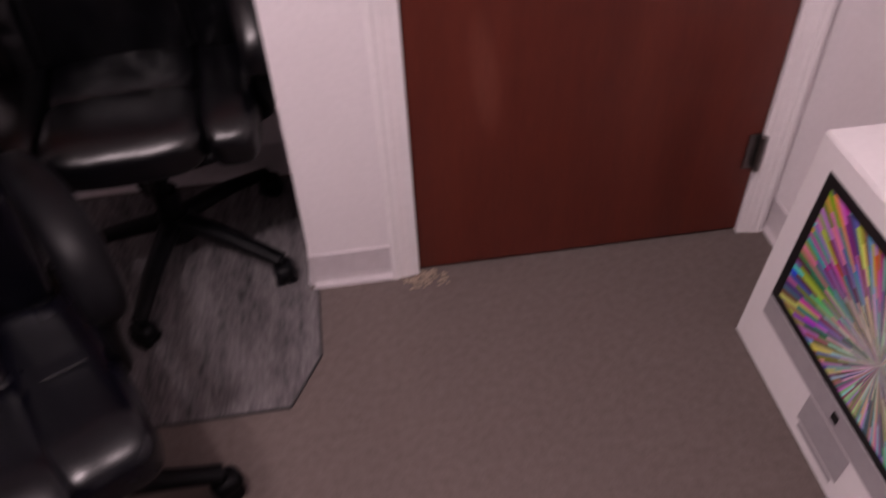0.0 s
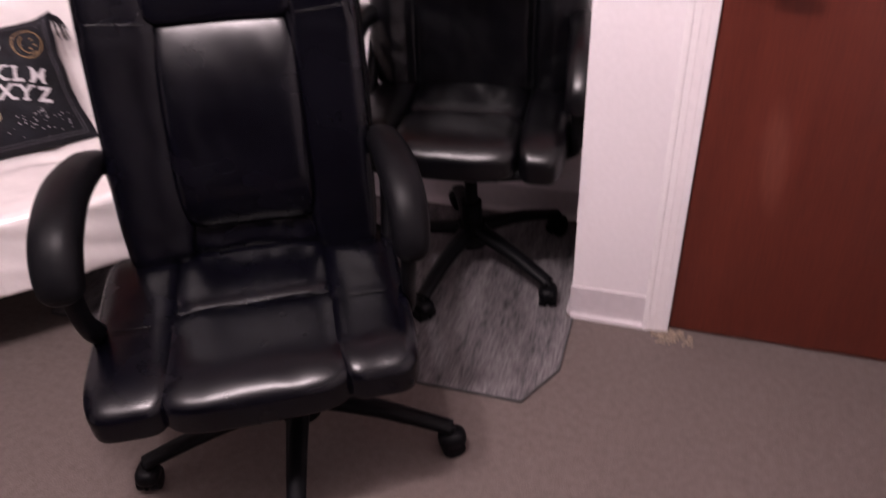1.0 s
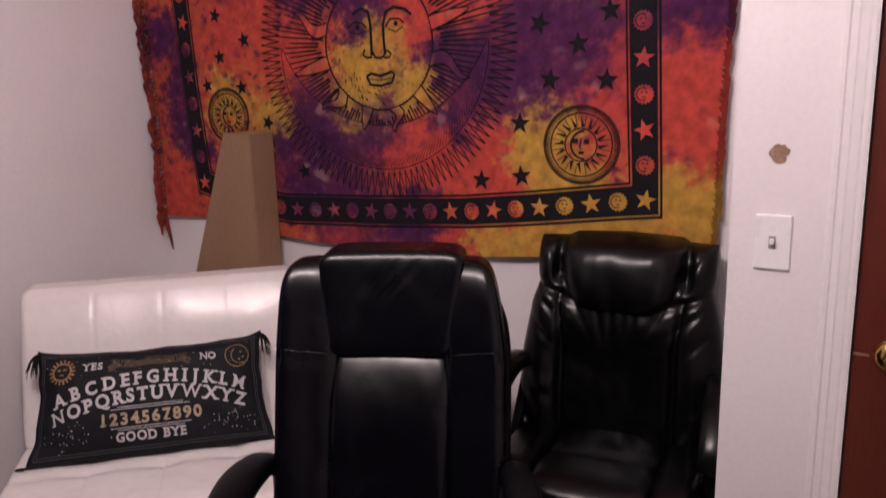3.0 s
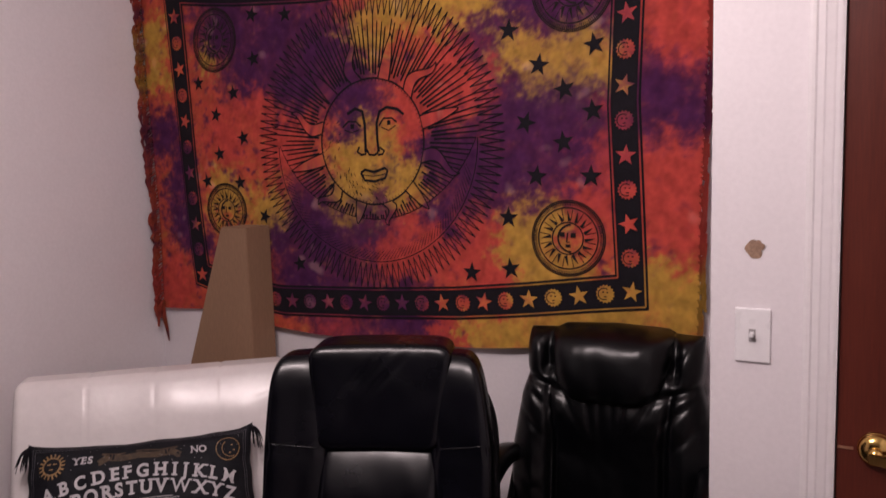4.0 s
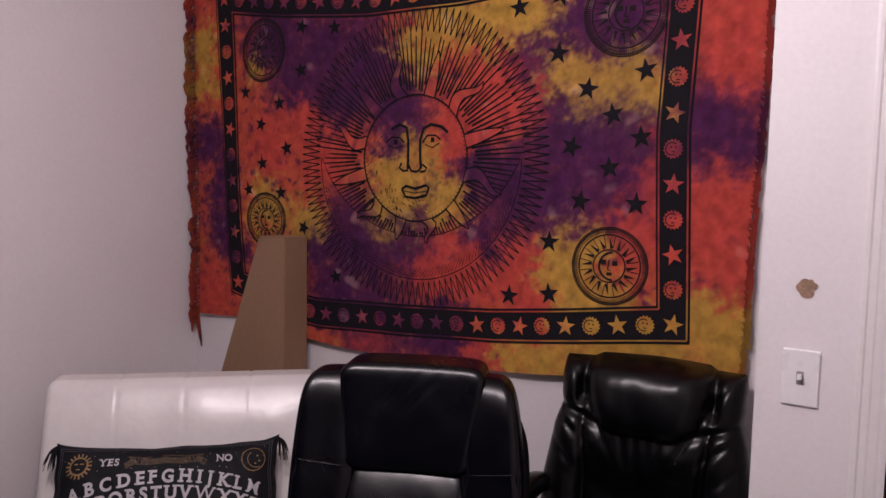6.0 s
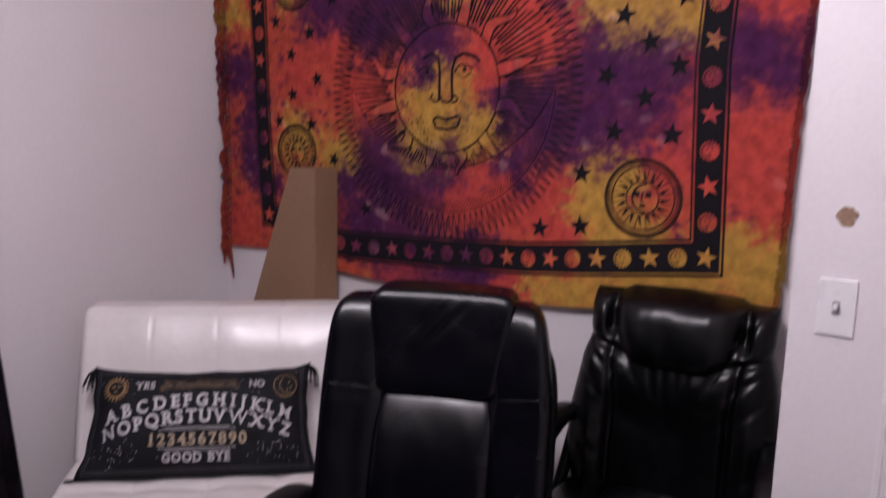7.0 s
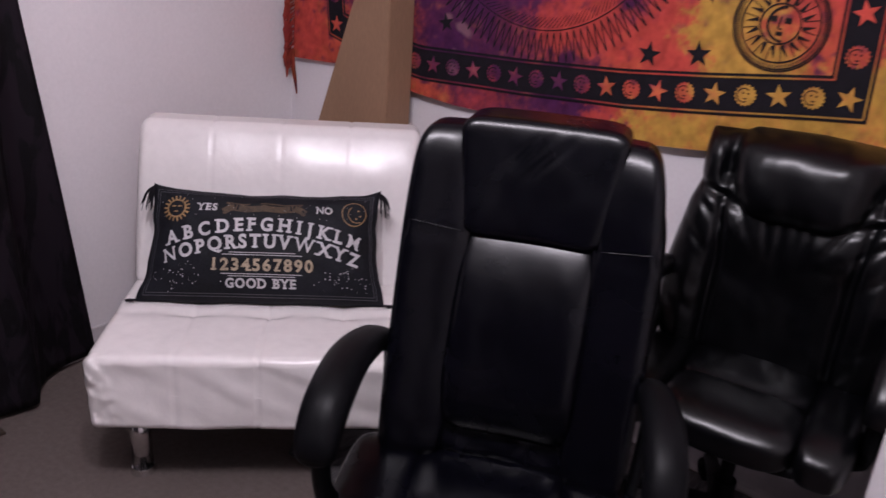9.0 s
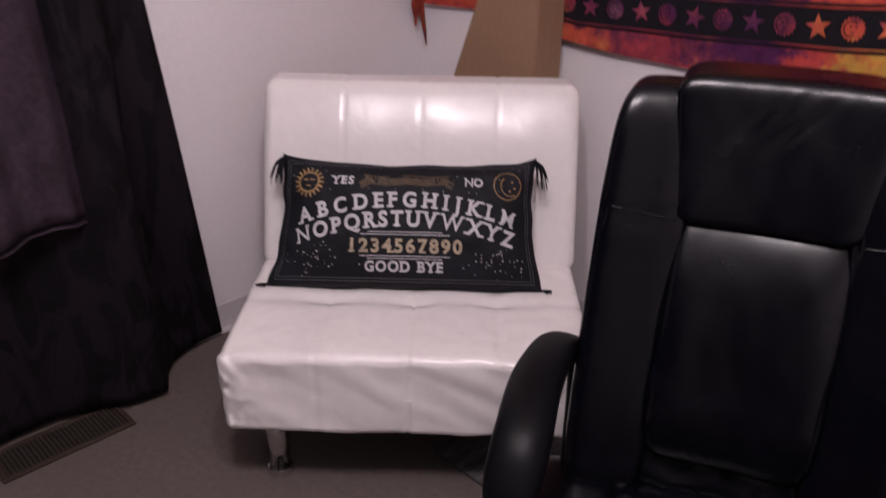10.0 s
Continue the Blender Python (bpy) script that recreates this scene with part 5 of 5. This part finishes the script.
def pline(bm, pts, w, lift=0.0018):
    prev = None
    for i, (x, h) in enumerate(pts):
        xa, ha = pts[max(0, i - 1)]
        xb, hb = pts[min(len(pts) - 1, i + 1)]
        d = math.hypot(xb - xa, hb - ha) or 1
        nx, nh = -(hb - ha) / d * w / 2, (xb - xa) / d * w / 2
        cur = [bm.verts.new(pil((x + s * nx) / (PW / 2), (h + s * nh) / (PH / 2), -1, lift)) for s in (1, -1)]
        if prev:
            bm.faces.new((prev[0], cur[0], cur[1], prev[1]))
        prev = cur
    return bm



SERIFS = {"A": ("lb", "rb"), "B": ("lb", "lt"), "D": ("lb", "lt"), "E": ("lb", "lt"), "F": ("lb", "lt"), "H": ("lb", "lt", "rb", "rt"), "I": ("cb", "ct"), "J": ("rt",), "K": ("lb", "lt", "rb", "rt"), "L": ("lb", "lt"), "M": ("lb", "lt", "rb", "rt"), "N": ("lb", "lt", "rt"), "P": ("lb", "lt"), "R": ("lb", "lt", "rb"), "T": ("cb",), "U": ("lt", "rt"), "V": ("lt", "rt"), "W": ("lt", "rt"), "X": ("lb", "lt", "rb", "rt"), "Y": ("cb", "lt", "rt"), "1": ("cb",), "4": ("rb",), "7": ("cb",)}


def lettering(rows, name, material, label):
    """Words as flat print: rows of (text, x, h, height, turn, bold), x and h in metres from the cushion's middle."""
    out = bmesh.new()
    for text, x, h, size, turn, wide in rows:
        cu = bpy.data.curves.new("letters", "FONT")
        cu.body, cu.size, cu.align_x, cu.resolution_u, cu.offset = text, 1.0, "CENTER", 4, 0.012 if text in "MNW" else 0.034
        ob = bpy.data.objects.new("letters", cu)
        me = bpy.data.meshes.new_from_object(ob)
        b2 = bmesh.new()
        b2.from_mesh(me)
        bmesh.ops.triangulate(b2, faces=b2.faces[:])
        c, s = math.cos(math.radians(turn)), math.sin(math.radians(turn))
        k = size / 0.70
        xs = [v.co.x for v in b2.verts]
        if len(text) == 1 and xs:
            x0, x1 = min(xs), max(xs)
            for mark in SERIFS.get(text, ()):
                sx = {"l": x0 + 0.07, "c": (x0 + x1) / 2, "r": x1 - 0.07}[mark[0]]
                sy0 = 0.0 if mark[1] == "b" else 0.645
                half = 0.17
                if text in "MNW":
                    half, sx = 0.10, sx + {"l": -0.05, "c": 0.0, "r": 0.05}[mark[0]]
                vs4 = [b2.verts.new((sx + a, sy0 + b, 0)) for a, b in ((-half, -0.02), (half, -0.02), (half, 0.075), (-half, 0.075))]
                b2.faces.new(vs4)
        for _ in range(3):
            long = [e for e in b2.edges if e.calc_length() > 0.12]
            if long:
                bmesh.ops.subdivide_edges(b2, edges=long, cuts=1)
                bmesh.ops.triangulate(b2, faces=b2.faces[:])
        for v in b2.verts:
            px, pz = v.co.x * k * wide, (v.co.y - 0.35) * k
            px, pz = x + c * px - s * pz, h + s * px + c * pz
            v.co = pil(px / (PW / 2), pz / (PH / 2), -1, 0.0026)
        b2.to_mesh(me)
        b2.free()
        out.from_mesh(me)
        bpy.data.meshes.remove(me)
        bpy.data.objects.remove(ob)
        bpy.data.curves.remove(cu)
    return part(name, out, material, pw, label)


def glyph_width(text):
    """How wide the built-in font draws a character, in its own units."""
    cu = bpy.data.curves.new("letters", "FONT")
    cu.body, cu.size = text, 1.0
    ob = bpy.data.objects.new("letters", cu)
    me = bpy.data.meshes.new_from_object(ob)
    xs = [v.co.x for v in me.vertices] or [0.0, 0.3]
    bpy.data.meshes.remove(me)
    bpy.data.objects.remove(ob)
    bpy.data.curves.remove(cu)
    return max(xs) - min(xs)


def arched(text, h0, sag, x_half, size):
    """Characters along an arch, spaced by their own widths."""
    rows = []
    wide = [max(0.32, glyph_width(ch)) + 0.13 for ch in text]
    length = sum(wide) - (wide[0] + wide[-1]) / 2
    for i, ch in enumerate(text):
        u = -1 + 2 * (sum(wide[:i]) + (wide[i] - wide[0]) / 2) / length
        rows.append((ch, u * x_half, h0 - sag * u * u, size, -math.degrees(math.atan(2 * sag * u / x_half)) * 0.9, 0.92))
    return rows


def shifted(rows, dx):
    return [(r[0], r[1] + dx, *r[2:]) for r in rows]


for row in arched("ABCDEFGHIJKLM", 0.048, 0.040, 0.250, 0.036) + arched("NOPQRSTUVWXYZ", 0.002, 0.042, 0.250, 0.036):
    lettering([row], "letter", PRINTWHITE, "white printed capital letter")
for i, ch in enumerate("1234567890"):
    lettering([(ch, -0.125 + 0.0277 * i, -0.063, 0.031, 0, 1.0)], "numeral", PRINTCREAM, "pale gold printed numeral")
lettering([r for r in arched("GOOD BYE", -0.112, 0.0, 0.082, 0.024) if r[0] != " "], "word_print", PRINTWHITE, "white printed farewell words")
lettering(shifted(arched("YES", 0.096, 0.0, 0.019, 0.022), -0.155), "word_print", PRINTWHITE, "white printed word")
lettering(shifted(arched("NO", 0.096, 0.0, 0.0115, 0.022), 0.165), "word_print", PRINTWHITE, "white printed word")


bm = bmesh.new()
for dh, half in ((-0.031, 0.088), (-0.037, 0.106), (-0.088, 0.106), (-0.094, 0.088)):
    pline(bm, [(-half + 2 * half * i / 20, dh) for i in range(21)], 0.0018, 0.0022)
part("rule_print", bm, PRINTWHITE, pw, "thin white printed rules round the numerals")
bm = bmesh.new()
for e in (0.012, 0.019):
    x1, h1 = PW / 2 - e - 0.006, PH / 2 - e - 0.004
    for a, b in (((-x1, -h1), (x1, -h1)), ((-x1, h1), (x1, h1)), ((-x1, -h1), (-x1, h1)), ((x1, -h1), (x1, h1))):
        pline(bm, [(a[0] + (b[0] - a[0]) * i / 40, a[1] + (b[1] - a[1]) * i / 40) for i in range(41)], 0.0015)
part("line_print", bm, PRINTGREY, pw, "thin grey printed lines")
bm = bmesh.new()
cx, ch_ = -0.245, 0.090
pline(bm, arc(cx, ch_, 0.026, 0, 2 * math.pi, 32), 0.005)
for i in range(18):
    a = 2 * math.pi * i / 18
    pline(bm, [(cx + 0.027 * math.cos(a), ch_ + 0.027 * math.sin(a)), (cx + 0.039 * math.cos(a), ch_ + 0.039 * math.sin(a))], 0.005)
for x, h, w in ((-0.009, 0.006, 0.004), (0.009, 0.006, 0.004), (0, -0.010, 0.003)):
    pline(bm, [(cx + x - 0.006, ch_ + h), (cx + x + 0.006, ch_ + h)], w)
part("sun_emblem", bm, PRINTGOLD, pw, "gold printed sun emblem")
bm = bmesh.new()
cx, ch_ = 0.252, 0.090
pline(bm, arc(cx, ch_, 0.036, 0, 2 * math.pi, 40), 0.0025)
pline(bm, arc(cx + 0.008, ch_, 0.026, 2.2, 5.2, 20), 0.0022)
for x, h in ((0.012, 0.01), (0.018, -0.006), (0.006, -0.014)):
    pline(bm, [(cx + x - 0.003, ch_ + h), (cx + x + 0.003, ch_ + h)], 0.004)
part("moon_emblem", bm, PRINTGOLD, pw, "gold printed moon emblem in a ring")
bm = bmesh.new()
pline(bm, [(-0.07, 0.096), (-0.03, 0.093), (0.0, 0.099), (0.03, 0.093), (0.07, 0.096)], 0.017, 0.0012)
for s in (-1, 1):
    pline(bm, [(s * 0.082, 0.098), (s * 0.098, 0.092), (s * 0.112, 0.082)], 0.020, 0.0012)
pline(bm, [(-0.105, 0.112), (-0.06, 0.106), (0.0, 0.113), (0.06, 0.106), (0.105, 0.112)], 0.004)
pline(bm, [(-0.10, 0.090), (-0.05, 0.083), (0.0, 0.088), (0.05, 0.083), (0.10, 0.090)], 0.004)
for s in (-1, 1):
    pline(bm, [(s * 0.105, 0.112), (s * 0.085, 0.098), (s * 0.10, 0.088), (s * 0.112, 0.076)], 0.005)
    pline(bm, [(s * 0.075, 0.108), (s * 0.08, 0.085)], 0.004)
pline(bm, arc(0, 0.098, 0.009, 0, 6.283, 12), 0.004)
pline(bm, [(-0.05, 0.098), (-0.02, 0.100)], 0.006)
pline(bm, [(0.02, 0.100), (0.05, 0.098)], 0.006)
part("banner_print", bm, PRINTDIM, pw, "dim gold printed scroll")
rnd = random.Random(31)
bm = bmesh.new()
for s in (-1, 1):
    for i in range(46):
        x, h = s * 0.225 + rnd.gauss(0, 0.038), -0.100 + rnd.gauss(0, 0.020)
        if abs(x) < 0.30 and h > -0.14:
            w = rnd.uniform(0.001, 0.0032)
            pline(bm, [(x - w / 2, h), (x + w / 2, h)], w)
for i in range(40):
    x, h = rnd.uniform(-0.3, 0.3), rnd.uniform(0.06, 0.145)
    w = rnd.uniform(0.001, 0.002)
    pline(bm, [(x - w / 2, h), (x + w / 2, h)], w)
tagged(part("speckle_print", bm, PRINTWHITE, pw, "fine scattered star specks"), kind="stuff")
for sx, sh in ((-1, 1), (1, 1), (-1, -1), (1, -1)):
    c = pil(sx * 0.985, sh * 0.97, -1)
    rnd = random.Random(40 + sx * 2 + sh)
    bm = bmesh.new()
    for i in range(36):
        dx, dz = sx * rnd.uniform(0.004, 0.034), -rnd.uniform(0.03, 0.075) if sh > 0 else -rnd.uniform(0.0, 0.01)
        dy = rnd.uniform(-0.012, 0.006)
        if sh < 0:
            dx = sx * rnd.uniform(0.01, 0.03)
        b2 = sweep([(c.x, c.y, c.z, 0.0016, 0.0016), (c.x + dx * 0.7, c.y + dy * 0.5, c.z + dz * 0.4, 0.0013, 0.0013), (c.x + dx, c.y + dy, c.z + dz, 0.0009, 0.0009)], 5, Vector((0, 1, 0)), 3)
        me = bpy.data.meshes.new("tmp")
        b2.to_mesh(me)
        b2.free()
        bm.from_mesh(me)
        bpy.data.meshes.remove(me)
    part("tassel", bm, TAPEBLACK, pw, "short black corner tassel")
